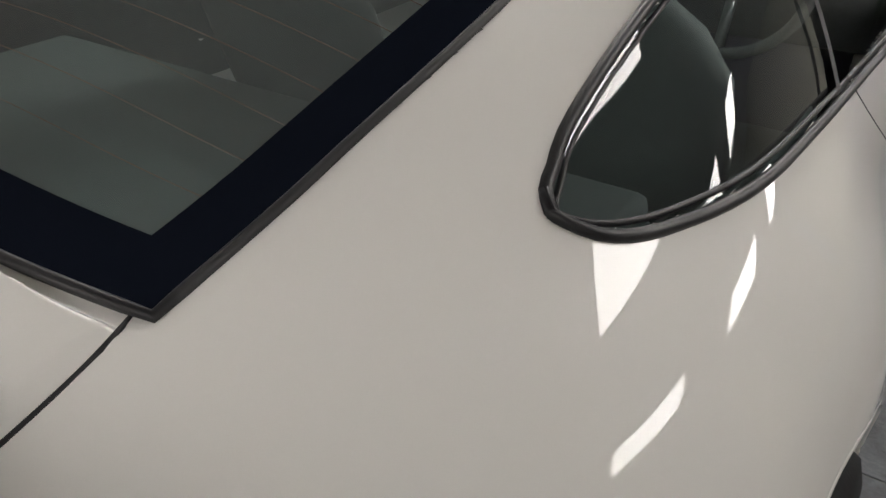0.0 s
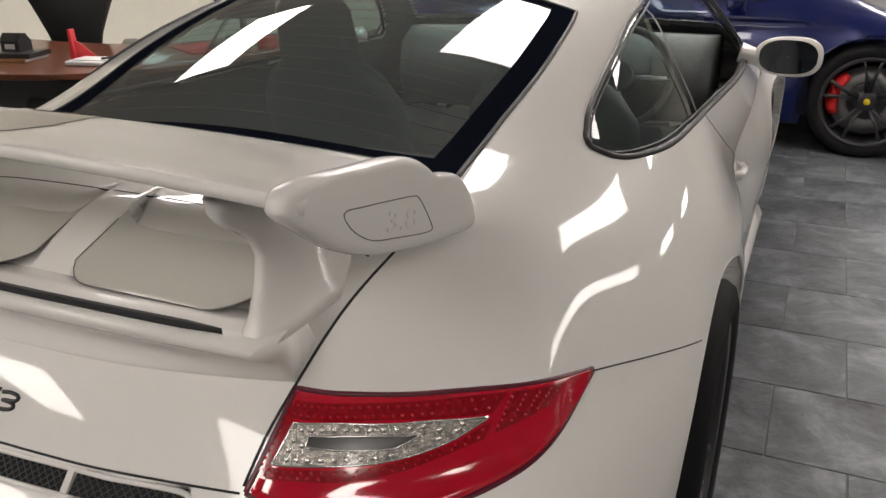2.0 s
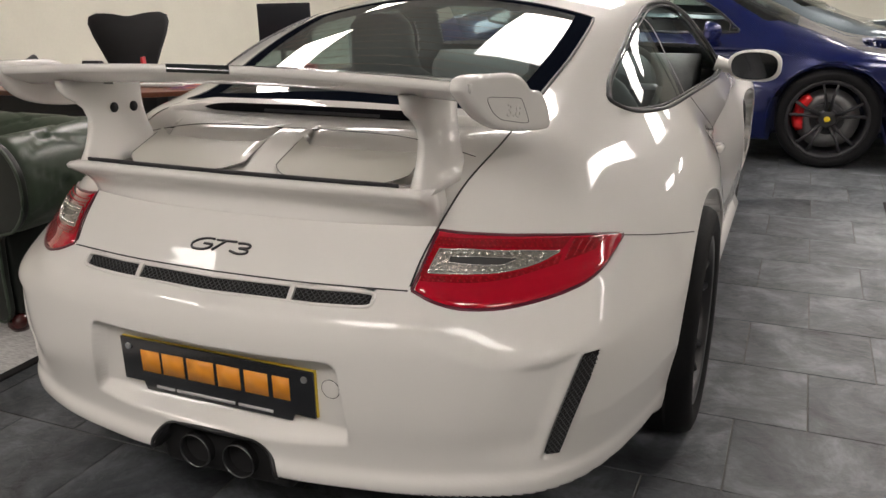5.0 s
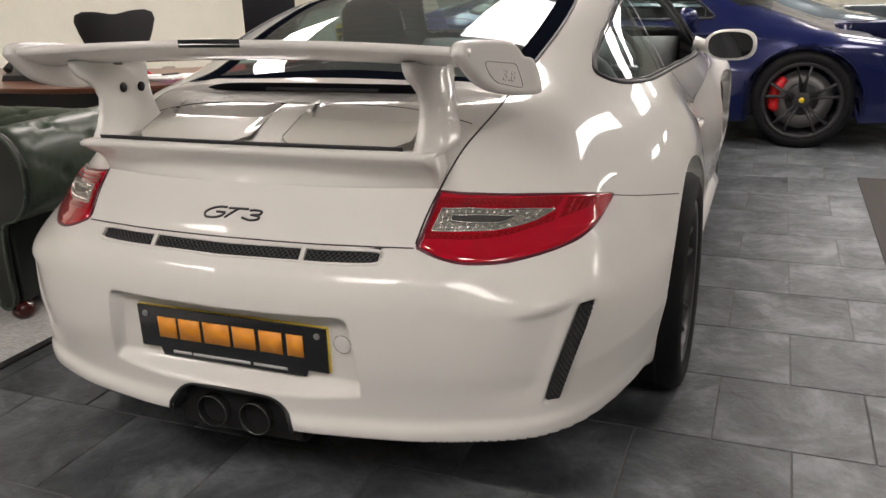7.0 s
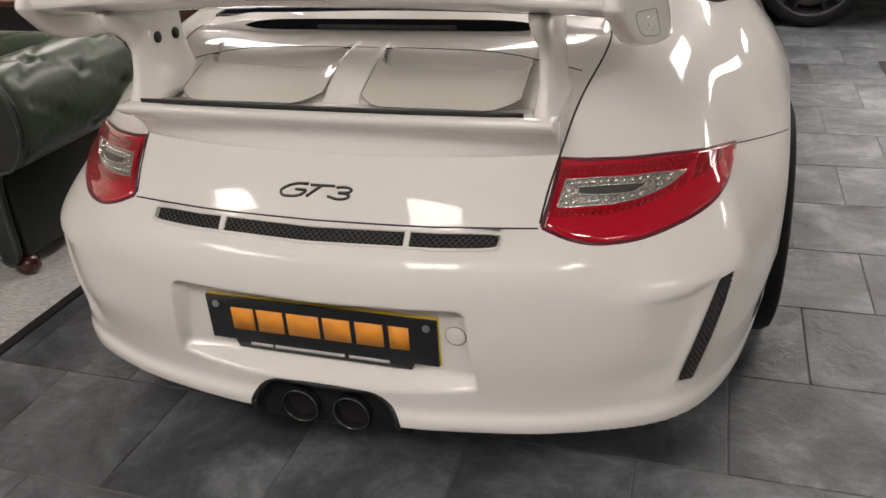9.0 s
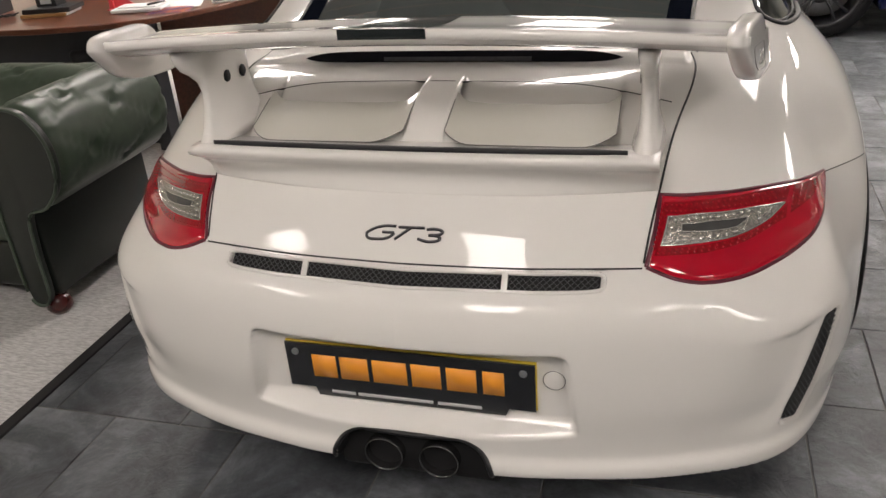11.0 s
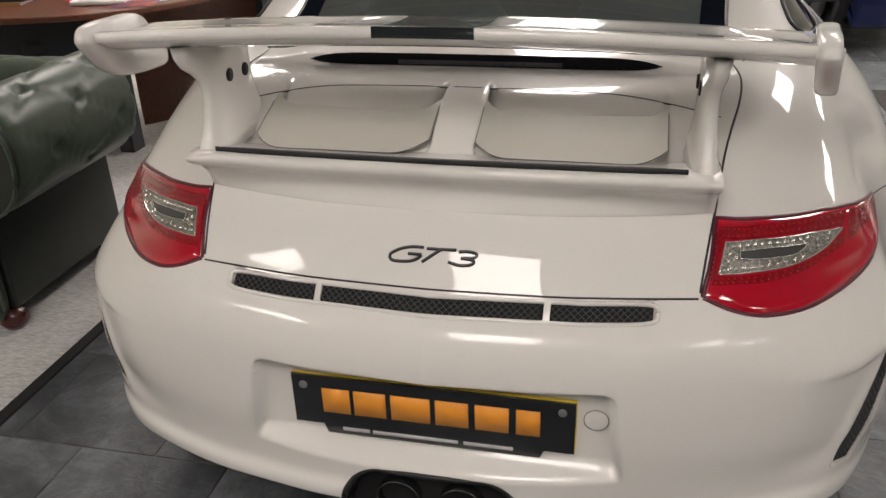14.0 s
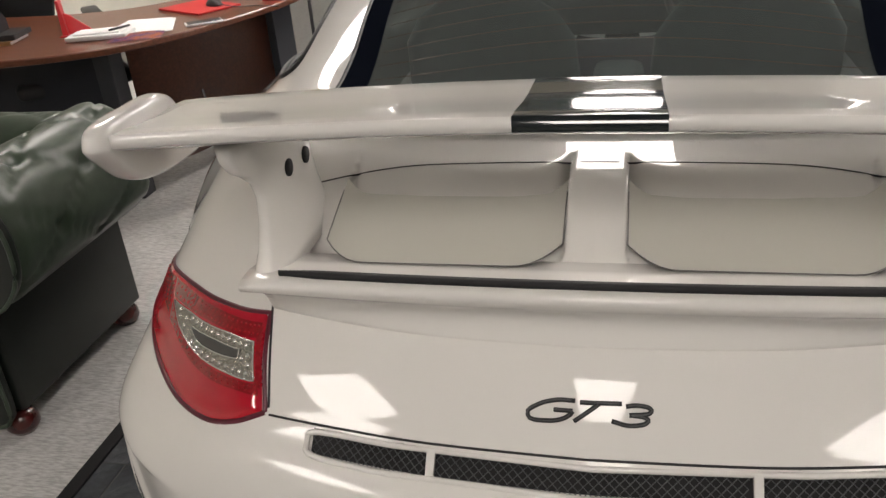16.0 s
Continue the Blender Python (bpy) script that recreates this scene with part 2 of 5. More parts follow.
def loft_bm(sections):
    """A closed skin over rings of points, capped at both ends."""
    bm = grid_bm(sections, close_v=True)
    bm.verts.ensure_lookup_table()
    n, k = len(sections[0]), len(sections)
    bm.faces.new([bm.verts[i] for i in range(n)][::-1])
    bm.faces.new([bm.verts[(k - 1) * n + i] for i in range(n)])
    bmesh.ops.recalc_face_normals(bm, faces=bm.faces[:])
    return bm


def plate_bm(outline, depth, bevel=0.002, m=Matrix()):
    """An outline in x and z with a thickness along y (from 0 to depth)."""
    bm = bmesh.new()
    face = bm.faces.new([bm.verts.new((x, 0, z)) for x, z in outline])
    res = bmesh.ops.extrude_face_region(bm, geom=[face])
    bmesh.ops.translate(bm, verts=[v for v in res["geom"] if isinstance(v, bmesh.types.BMVert)], vec=(0, depth, 0))
    bmesh.ops.recalc_face_normals(bm, faces=bm.faces[:])
    if bevel:
        bmesh.ops.bevel(bm, geom=[e for e in bm.edges if any(len(f.verts) > 4 for f in e.link_faces)] or bm.edges[:], offset=bevel, segments=2, affect="EDGES", profile=0.5)
    bmesh.ops.transform(bm, matrix=m, verts=bm.verts[:])
    return bm


def curve(xs, ys):
    """A smooth monotone cubic through the points, as a function of numpy arrays."""
    x, y = np.array(xs, float), np.array(ys, float)
    h, d = np.diff(x), np.diff(y) / np.diff(x)
    m = np.zeros(len(x))
    for i in range(1, len(x) - 1):
        if d[i - 1] * d[i] > 0:
            w1, w2 = 2 * h[i] + h[i - 1], h[i] + 2 * h[i - 1]
            m[i] = (w1 + w2) / (w1 / d[i - 1] + w2 / d[i])
    m[0], m[-1] = d[0], d[-1]

    def f(t):
        t = np.clip(np.asarray(t, float), x[0], x[-1])
        i = np.clip(np.searchsorted(x, t) - 1, 0, len(x) - 2)
        s = (t - x[i]) / h[i]
        return (y[i] * (1 + 2 * s) * (1 - s) ** 2 + m[i] * h[i] * s * (1 - s) ** 2 + y[i + 1] * s * s * (3 - 2 * s) + m[i + 1] * h[i] * s * s * (s - 1))
    return f


def soft(xs, ys, s):
    """The same curve with its bends eased over a length s."""
    f, x0, x1 = curve(xs, ys), xs[0], xs[-1]
    t = np.linspace(x0, x1, 220)
    total, weight = 0, 0
    for k in np.linspace(-2.4, 2.4, 25):
        u = t + k * s
        v = np.where(u < x0, 2 * f(x0) - f(2 * x0 - u), np.where(u > x1, 2 * f(x1) - f(2 * x1 - u), f(u)))
        g = math.exp(-k * k / 2)
        total, weight = total + g * v, weight + g
    return curve(t, total / weight)


def smax(a, b, k):
    h = np.maximum(k - np.abs(a - b), 0) / k
    return np.maximum(a, b) + h ** 3 * k / 6


def smin(a, b, k):
    return -smax(-a, -b, k)


# ---------- the white sports coupe: body as one smooth solid ----------
REAR_AXLE, FRONT_AXLE = 1.06, 3.415
deck_z = soft([-0.2, 0.12, 0.25, 0.375, 0.56, 0.70, 0.95, 1.3, 1.7, 2.6, 3.1, 3.6, 4.1, 4.4], [0.80, 0.845, 0.890, 0.941, 0.955, 0.966, 0.97, 0.95, 0.92, 0.92, 0.90, 0.765, 0.65, 0.55], 0.045)
fender_z = soft([0.0, 0.25, 0.45, 0.60, 0.80, 1.06, 1.4, 1.7, 2.3, 2.9, 3.35, 3.8, 4.2, 4.46], [0.68, 0.735, 0.780, 0.817, 0.889, 0.921, 0.887, 0.83, 0.80, 0.805, 0.795, 0.735, 0.62, 0.48], 0.06)
side_x = soft([0.1, 0.3, 0.5, 0.8, 1.06, 1.35, 1.65, 2.0, 2.6, 3.1, 3.42, 3.9, 4.3, 4.5], [0.80, 0.86, 0.900, 0.936, 0.925, 0.936, 0.900, 0.892, 0.885, 0.888, 0.895, 0.87, 0.76, 0.6], 0.06)
tail_y = soft([0.10, 0.20, 0.26, 0.34, 0.46, 0.58, 0.64, 0.68, 0.70, 0.747, 0.80, 0.86, 1.0], [0.10, 0.035, 0.012, 0.010, 0.0, 0.004, 0.022, 0.066, 0.0845, 0.1155, 0.1655, 0.240, 0.50], 0.01)
tail_plan = soft([0.0, 0.2, 0.36, 0.45, 0.60, 0.70, 0.79, 0.84, 0.88, 0.91, 0.95], [0.0, 0.010, 0.034, 0.052, 0.104, 0.154, 0.240, 0.342, 0.47, 0.62, 0.9], 0.03)
nose_y = curve([0.10, 0.30, 0.50, 0.62, 0.80], [4.36, 4.44, 4.46, 4.42, 4.25])
roof_z = soft([0.2, 0.40, 0.55, 0.70, 0.90, 1.10, 1.35, 1.60, 2.0, 2.4, 2.6, 2.9, 3.2, 3.5], [0.70, 0.86, 0.93, 0.988, 1.068, 1.135, 1.20, 1.245, 1.275, 1.26, 1.225, 1.09, 0.94, 0.80], 0.06)
cabin_x = soft([0.2, 0.45, 0.65, 0.95, 1.3, 1.58, 2.1, 2.7, 3.2, 3.5], [0.30, 0.44, 0.55, 0.668, 0.738, 0.768, 0.778, 0.75, 0.68, 0.6], 0.06)


def rounded_box(x, y, z, c, half, r):
    q = [np.abs(a - b) - (h - r) for a, b, h in zip((x, y, z), c, half)]
    return np.sqrt(sum(np.maximum(v, 0) ** 2 for v in q)) + np.minimum(np.maximum(np.maximum(q[0], q[1]), q[2]), 0) - r


def ease(t):
    t = np.clip(t, 0, 1)
    return t * t * t * (t * (6 * t - 15) + 10)


def solid(x, y, z):
    """Less than nought inside the car's body."""
    a = np.abs(x)
    top = z - (deck_z(y) - (deck_z(y) - fender_z(y)) * (a / 0.74) ** 9.7 * np.where(a < 0.74, 1, (0.74 / np.maximum(a, 1e-6)) ** 4.07))
    low = np.maximum(0.42 - z, 0)
    rise = ease((z - 0.54) / 0.16)
    side = a - (side_x(y) + 0.012 - 0.5 * low ** 2 - 0.5 * np.maximum(z - 0.62, 0) ** 2 - 0.052 * np.exp(-(((y - 0.42) / 0.22) ** 2)) * rise)
    tail = (tail_y(z) + tail_plan(a * (1 + 0.18 * low)) * (1 + 4 * np.clip(z - 0.70, 0, 0.2)) + 0.1024 * ease((a - 0.44) / 0.40) * rise * ease((0.96 - a) / 0.16) - y) * 0.8
    nose = y - (nose_y(z) - 0.45 * (a / 0.9) ** 3)
    lower = smax(smax(top, side, 0.24), tail, 0.05)
    lower = smax(smax(lower, nose, 0.12), 0.283 - 0.012 * np.minimum(a / 0.7, 1) ** 3 - 0.10 * np.clip((y - 0.6) / 0.3, 0, 1) - z, 0.02)
    roof = z - (roof_z(y) - 0.055 * (a / 0.5) ** 2)
    flank = (a - (cabin_x(y) - 0.62 * (z - 0.93))) * 0.85
    cabin = smax(smax(roof, flank, 0.015 + 0.085 * np.clip((y - 1.25) / 0.5, 0, 1)), 0.78 - z, 0.04)
    f = smin(lower, cabin, 0.045 + (0.06 + 0.085 * ease((y - 0.85) / 0.45)) * np.clip(a / 0.55, 0, 1) ** 3)
    # lower lip of the bumper stands proud
    f = f - 0.013 / (1 + np.exp(np.clip((z - 0.305) / 0.006, -40, 40))) * np.clip((0.9 - y) / 0.2, 0, 1)
    # shelf along the rear window, its upright back edge holding the high brake lamp
    rim = 0.630 + 0.014 * np.minimum(a / 0.5, 1.04) ** 4
    f = f - 0.020 * (1 - 0.55 * ease((a - 0.36) / 0.12)) * ease((y - 0.556) / 0.026) * (1 - ease((y - rim) / 0.012)) * np.clip((0.505 - a) / 0.012, 0, 1) * (z > 0.9)
    # intake ramps in the engine lid
    across = np.abs(a - 0.211) / 0.168
    corner = 0.035 * np.clip((0.290 - y) / 0.05, 0, 1) ** 2
    ramp = np.maximum(np.maximum(np.abs(a - 0.211) - 0.168 + corner, (y - 0.386 - 0.05 * np.minimum(across, 1) ** 8 - 1.4 * (z - 0.919)) * 0.58), 0.868 + 0.26 * (y - 0.245) - z)
    f = smax(f, -ramp, 0.012)
    # number plate recess, its lower edge running out into the bumper
    run = np.clip((z - 0.338) / 0.062, 0, 1)
    recess = smax(smax(a - (0.326 - 0.1 * (z - 0.48)), z - 0.557, 0.04), (y - 0.060 * run * run * (3 - 2 * run)) * 0.8, 0.02)
    f = smax(f, -recess, 0.012)
    # air slot under the engine lid
    f = smax(f, -np.maximum(rounded_box(x, 0 * y, z, (0, 0, 0.679), (0.374, 1, 0.0115), 0.008), y - tail_y(z) - tail_plan(a) - 0.03), 0.005)
    # opening round the tail pipes
    f = smax(f, -rounded_box(x, y, z, (0.004, 0.0, 0.225), (0.155, 0.16, 0.122), 0.06), 0.012)
    # slanting outlets at the bumper's corners
    slant = a - (0.757 + 0.30 * (z - 0.445))
    f = smax(f, -np.maximum(np.maximum(np.abs(slant) - 0.0135, np.abs(z - 0.452) - 0.108), y - tail_y(z) - tail_plan(a * (1 + 0.18 * low)) - 0.032), 0.010)
    # hollow between plate and outlet
    f = f + 0.012 * np.exp(-((np.minimum(slant + 0.05, 0) / 0.07) ** 2 + (np.maximum(slant + 0.05, 0) / 0.03) ** 2)) * ease((z - 0.32) / 0.08) / (1 + np.exp(np.clip((z - 0.556 - 0.25 * np.maximum(a - 0.72, 0)) / 0.0035, -40, 40)))
    # wheel houses
    for axle, r, depth in ((REAR_AXLE, 0.385, 0.58), (FRONT_AXLE, 0.365, 0.60)):
        house = np.maximum((np.sqrt(((y - axle) / 1.03) ** 2 + (z - 0.325) ** 2) - r), depth - a)
        f = smax(f, -house, 0.012)
    return f


def settle(origin, way, far=2.2):
    """Where rays from inside leave the body."""
    lo, hi = np.zeros(len(way)), np.full(len(way), far)
    steps = np.linspace(0, far, 70)
    # first crossing from the outside inwards
    found = np.zeros(len(way), bool)
    for s0, s1 in zip(steps[:-1][::-1], steps[1:][::-1]):
        p = origin + way * s0
        inside = solid(*p.T) < 0
        fresh = inside & ~found
        lo[fresh], hi[fresh] = s0, s1
        found |= inside
    for _ in range(18):
        mid = (lo + hi) / 2
        p = origin + way * mid[:, None]
        ins = solid(*p.T) < 0
        lo, hi = np.where(ins, mid, lo), np.where(ins, hi, mid)
    return origin + way * ((lo + hi) / 2)[:, None]


def normals_at(p, e=0.0015):
    g = np.stack([solid(*(p + e * d).T) - solid(*(p - e * d).T) for d in np.eye(3)], 1)
    return g / np.maximum(np.linalg.norm(g, axis=1, keepdims=True), 1e-9)


POLE = np.array([0.0, 0.80, 0.56])


def onto(points, lift=0.0):
    """Points near the body moved onto its skin (along rays from its inside), raised by lift."""
    p = np.array(points, float).reshape(-1, 3)
    origin = np.stack([0 * p[:, 0], np.maximum(p[:, 1], POLE[1]), 0 * p[:, 0] + POLE[2]], 1)
    way = p - origin
    way /= np.linalg.norm(way, axis=1, keepdims=True)
    q = settle(origin, way)
    return q + normals_at(q) * lift if lift else q


def skin(turns, near, step):
    """The body's skin as a mesh: a cap of rays round the tail, straight rings forward."""
    theta = np.linspace(-math.pi, math.pi, turns, endpoint=False)
    phi = np.linspace(math.pi / 2 - 0.002, 0, near)
    rows_o, rows_w = [], []
    for f in phi:
        rows_o.append(np.repeat(POLE[None], len(theta), 0))
        rows_w.append(np.stack([math.cos(f) * np.cos(theta), np.full(len(theta), -math.sin(f)), math.cos(f) * np.sin(theta)], 1))
    for yy in np.concatenate([np.arange(0.807, 1.8, step), np.arange(1.8, 4.45, 2 * step)]):
        rows_o.append(np.repeat(np.array([[0, yy, POLE[2]]]), len(theta), 0))
        rows_w.append(np.stack([np.cos(theta), 0 * theta, np.sin(theta)], 1))
    o, w = np.concatenate(rows_o), np.concatenate(rows_w)
    p = settle(o, w)
    n = normals_at(p)
    rows, cols = len(rows_o), len(theta)
    g, q = n.reshape(rows, cols, 3), p.reshape(rows, cols, 3)
    ax, ay, az = np.abs(q[..., 0]), q[..., 1], q[..., 2]
    even = (ay > 0.36) & (ay < 2.2) & (((ax > 0.515) & (az > 0.74)) | (az > 1.0)) | ((ay < 0.22) & (az > 0.712) & (az < 0.80) & (ax < 0.43))
    for _ in range(180):
        blend = (np.roll(g, 1, 0) + np.roll(g, -1, 0) + np.roll(g, 1, 1) + np.roll(g, -1, 1)) / 4
        g = np.where(even[..., None], blend, g)
    n = g.reshape(-1, 3)
    n = n / np.linalg.norm(n, axis=1, keepdims=True)
    idx = np.arange(rows * cols).reshape(rows, cols)
    a, b = idx[:-1], idx[1:]
    quads = np.stack([b, np.roll(b, -1, 1), np.roll(a, -1, 1), a], -1).reshape(-1, 4)
    mid = p[quads].mean(1)
    return p, n, quads, mid


def mesh_from(name, p, n, quads, mat, parent, label=""):
    used, inv = np.unique(quads, return_inverse=True)
    data = bpy.data.meshes.new(name)
    data.from_pydata(p[used].tolist(), [], inv.reshape(quads.shape).tolist())
    data.materials.append(mat)
    data.polygons.foreach_set("use_smooth", [True] * len(data.polygons))
    data.normals_split_custom_set_from_vertices(n[used].tolist())
    return link(name, data, parent, label)


# ---------- car parts ----------
def inside_path(px, py, outline):
    """Whether points lie inside a closed outline."""
    inside = np.zeros(len(px), bool)
    o = np.array(outline)
    for (x0, y0), (x1, y1) in zip(o, np.roll(o, -1, 0)):
        cross = ((y0 > py) != (y1 > py)) & (px < (x1 - x0) * (py - y0) / (y1 - y0 + 1e-12) + x0)
        inside ^= cross
    return inside


window_top = curve([0.945, 0.955, 0.98, 1.0, 1.07, 1.16, 1.25, 1.525, 1.95, 2.2, 2.5, 2.65, 2.80], [0.966, 0.978, 0.991, 1.003, 1.032, 1.062, 1.087, 1.146, 1.184, 1.176, 1.10, 1.02, 0.90])
window_low = curve([0.945, 0.955, 0.975, 1.02, 1.1, 1.22, 1.5, 2.1, 2.5, 2.80], [0.966, 0.955, 0.944, 0.934, 0.926, 0.919, 0.909, 0.888, 0.874, 0.88])
rear_half = curve([0.55, 0.65, 0.85, 1.1, 1.3, 1.45], [0.475, 0.49, 0.53, 0.55, 0.54, 0.515])


def rear_low(x):
    return 0.661 + 0.016 * (np.abs(x) / 0.5) ** 4


def rear_high(x):
    return 1.455 - 0.05 * (np.abs(x) / 0.46) ** 2


def window_outline(gap=0.0, start=0.945, end=2.80, n=60):
    ys = start + (end - start) * (0.5 - 0.5 * np.cos(np.linspace(0, math.pi, n)))
    mid = (window_top(ys) + window_low(ys)) / 2
    top = np.maximum(window_top(ys) - gap, mid)
    low = np.minimum(window_low(ys) + gap, mid)
    return np.concatenate([np.stack([ys, top], 1), np.stack([ys, low], 1)[::-1][1:-1]])


def on_side(yz, sign, lift=0.0):
    yz = np.array(yz)
    origin = np.stack([0 * yz[:, 0], yz[:, 0], yz[:, 1]], 1)
    q = settle(origin, np.tile([float(sign), 0.0, 0.0], (len(yz), 1)), 1.1)
    return q + normals_at(q) * lift


def patch(low, high, n, m, lift, edge=0.0):
    """A skin between two edges, laid on the body, its rim let down by edge."""
    low, high = np.array(low), np.array(high)

    def walk_along(c, k):
        d = np.concatenate([[0], np.cumsum(np.linalg.norm(np.diff(c, axis=0), axis=1))])
        t = np.linspace(0, d[-1], k)
        return np.stack([curve(d, c[:, i])(t) for i in range(3)], 1)
    a, b = walk_along(low, n), walk_along(high, n)
    rows = [a + (b - a) * t for t in np.linspace(0, 1, m)]
    flat = onto(np.concatenate(rows))
    nrm = normals_at(flat)
    u = np.minimum(np.arange(n), n - 1 - np.arange(n))
    v = np.minimum(np.arange(m), m - 1 - np.arange(m))
    depth = np.minimum(v[:, None], u[None])
    raise_ = np.where(depth == 0, lift - edge, np.where(depth == 1, lift - edge * 0.25, lift)).reshape(-1)
    return (flat + nrm * raise_[:, None]).reshape(m, n, 3)


def seam(points, parent, radius=0.0022, lift=-0.0006, n=60):
    c = np.array(points)
    d = np.concatenate([[0], np.cumsum(np.linalg.norm(np.diff(c, axis=0), axis=1))])
    t = np.linspace(0, d[-1], n)
    fine = np.stack([curve(d, c[:, i])(t) for i in range(3)], 1)
    return part("panel_gap", tube_bm(onto(fine, lift), radius, 6), M["seam"], parent)


def tyre_and_rim(thing, width, r, rim_r, rim_mat, disc=True):
    """A wheel that faces +x, its centre at the thing's origin."""
    w = width / 2
    prof = [(rim_r - 0.004, -w * 0.86), (rim_r + 0.02, -w * 0.97), (rim_r + (r - rim_r) * 0.55, -w), (r - 0.016, -w * 0.94), (r - 0.003, -w * 0.80), (r, -w * 0.5),
            (r, w * 0.5), (r - 0.003, w * 0.80), (r - 0.016, w * 0.94), (rim_r + (r - rim_r) * 0.55, w), (rim_r + 0.02, w * 0.97), (rim_r - 0.004, w * 0.86)]
    tyre = part("tyre", lathe_bm(prof, 72), M["rubber"], thing)
    for k in (-0.55, -0.2, 0.2, 0.55):
        part("groove", lathe_bm([(r + 0.0006, k * w - 0.004), (r + 0.0012, k * w), (r + 0.0006, k * w + 0.004)], 72), M["inner"], tyre)
    barrel = [(rim_r - 0.002, w * 0.86), (rim_r + 0.006, w * 0.90), (rim_r + 0.004, w * 0.93), (rim_r - 0.012, w * 0.90), (rim_r - 0.022, w * 0.74), (rim_r - 0.026, 0), (rim_r - 0.03, -w * 0.8)]
    part("rim", lathe_bm(barrel, 72), rim_mat, thing)
    part("brake_disc", lathe_bm([(0.06, w * 0.20), (0.2, w * 0.20), (0.2, w * 0.12), (0.06, w * 0.12)], 48, True), M["disc"], thing, "grey steel brake disc")
    part("disc_hat", lathe_bm([(0.03, w * 0.34), (0.098, w * 0.34), (0.108, w * 0.30), (0.108, w * 0.2)], 40), M["satin_black"], thing)
    for k in range(5):
        for side in (-1, 1):
            a = 2 * math.pi * k / 5 + 0.314 + side * 0.155
            b = 2 * math.pi * k / 5 + 0.314 + side * 0.20
            inner = Vector((w * 0.50, 0.055 * math.cos(a), 0.055 * math.sin(a)))
            mid = Vector((w * 0.66, 0.15 * math.cos(a), 0.15 * math.sin(a)))
            outer = Vector((w * 0.78, (rim_r - 0.016) * math.cos(b), (rim_r - 0.016) * math.sin(b)))
            part("spoke", tube_bm([inner, mid, outer], [0.015, 0.0095, 0.012], 8), rim_mat, thing)
    hub = part("hub", lathe_bm([(0.001, w * 0.60), (0.03, w * 0.60), (0.045, w * 0.57), (0.066, w * 0.52), (0.07, w * 0.36), (0.05, w * 0.30)], 32), rim_mat, thing)
    part("centre_cap", lathe_bm([(0.001, w * 0.60 + 0.004), (0.018, w * 0.60 + 0.003), (0.020, w * 0.60 - 0.002)], 24), M["yellow"], hub, "small gold badge")


def caliper(thing, w, angle, mat):
    pts = [(w * 0.30, 0.185 * math.cos(a), 0.185 * math.sin(a)) for a in np.linspace(angle - 0.68, angle + 0.68, 9)]
    c = part("brake_caliper", tube_bm(pts, [0.026, 0.034, 0.037, 0.038, 0.036, 0.038, 0.037, 0.034, 0.026], 10), mat, thing, "red brake caliper")
    for k in (-0.2, 0.2):
        a = angle + k
        part("piston_cover", cyl_bm(0.016, 0.02, Matrix.Translation((w * 0.30 + 0.03, 0.188 * math.cos(a), 0.188 * math.sin(a))) @ pose(0, 0, 0, 0, 90, 0), 20), mat, c)


def wheel(parent, x, y, width, r, rim_r, rim_mat, name="wheel"):
    w = new(name)
    w.parent = parent
    w.matrix_local = pose(x, y, r, 0, 0, 0) if x > 0 else pose(x, y, r, 0, 0, 180)
    tyre_and_rim(w, width, r, rim_r, rim_mat)
    caliper(w, width / 2, math.pi * 0.93 if x > 0 else 0.2, M["red"])
    return w


FINE = skin(640, 350, 0.0065)
COARSE = skin(260, 110, 0.015)
bumper_line = curve([0.0, 0.44, 0.52, 0.62, 0.72, 0.807, 0.926, 1.0], [0.703, 0.697, 0.668, 0.660, 0.680, 0.733, 0.668, 0.66])
lid_edge = curve([0.1, 0.13, 0.236, 0.52, 0.65, 0.7], [0.44, 0.441, 0.462, 0.493, 0.503, 0.51])


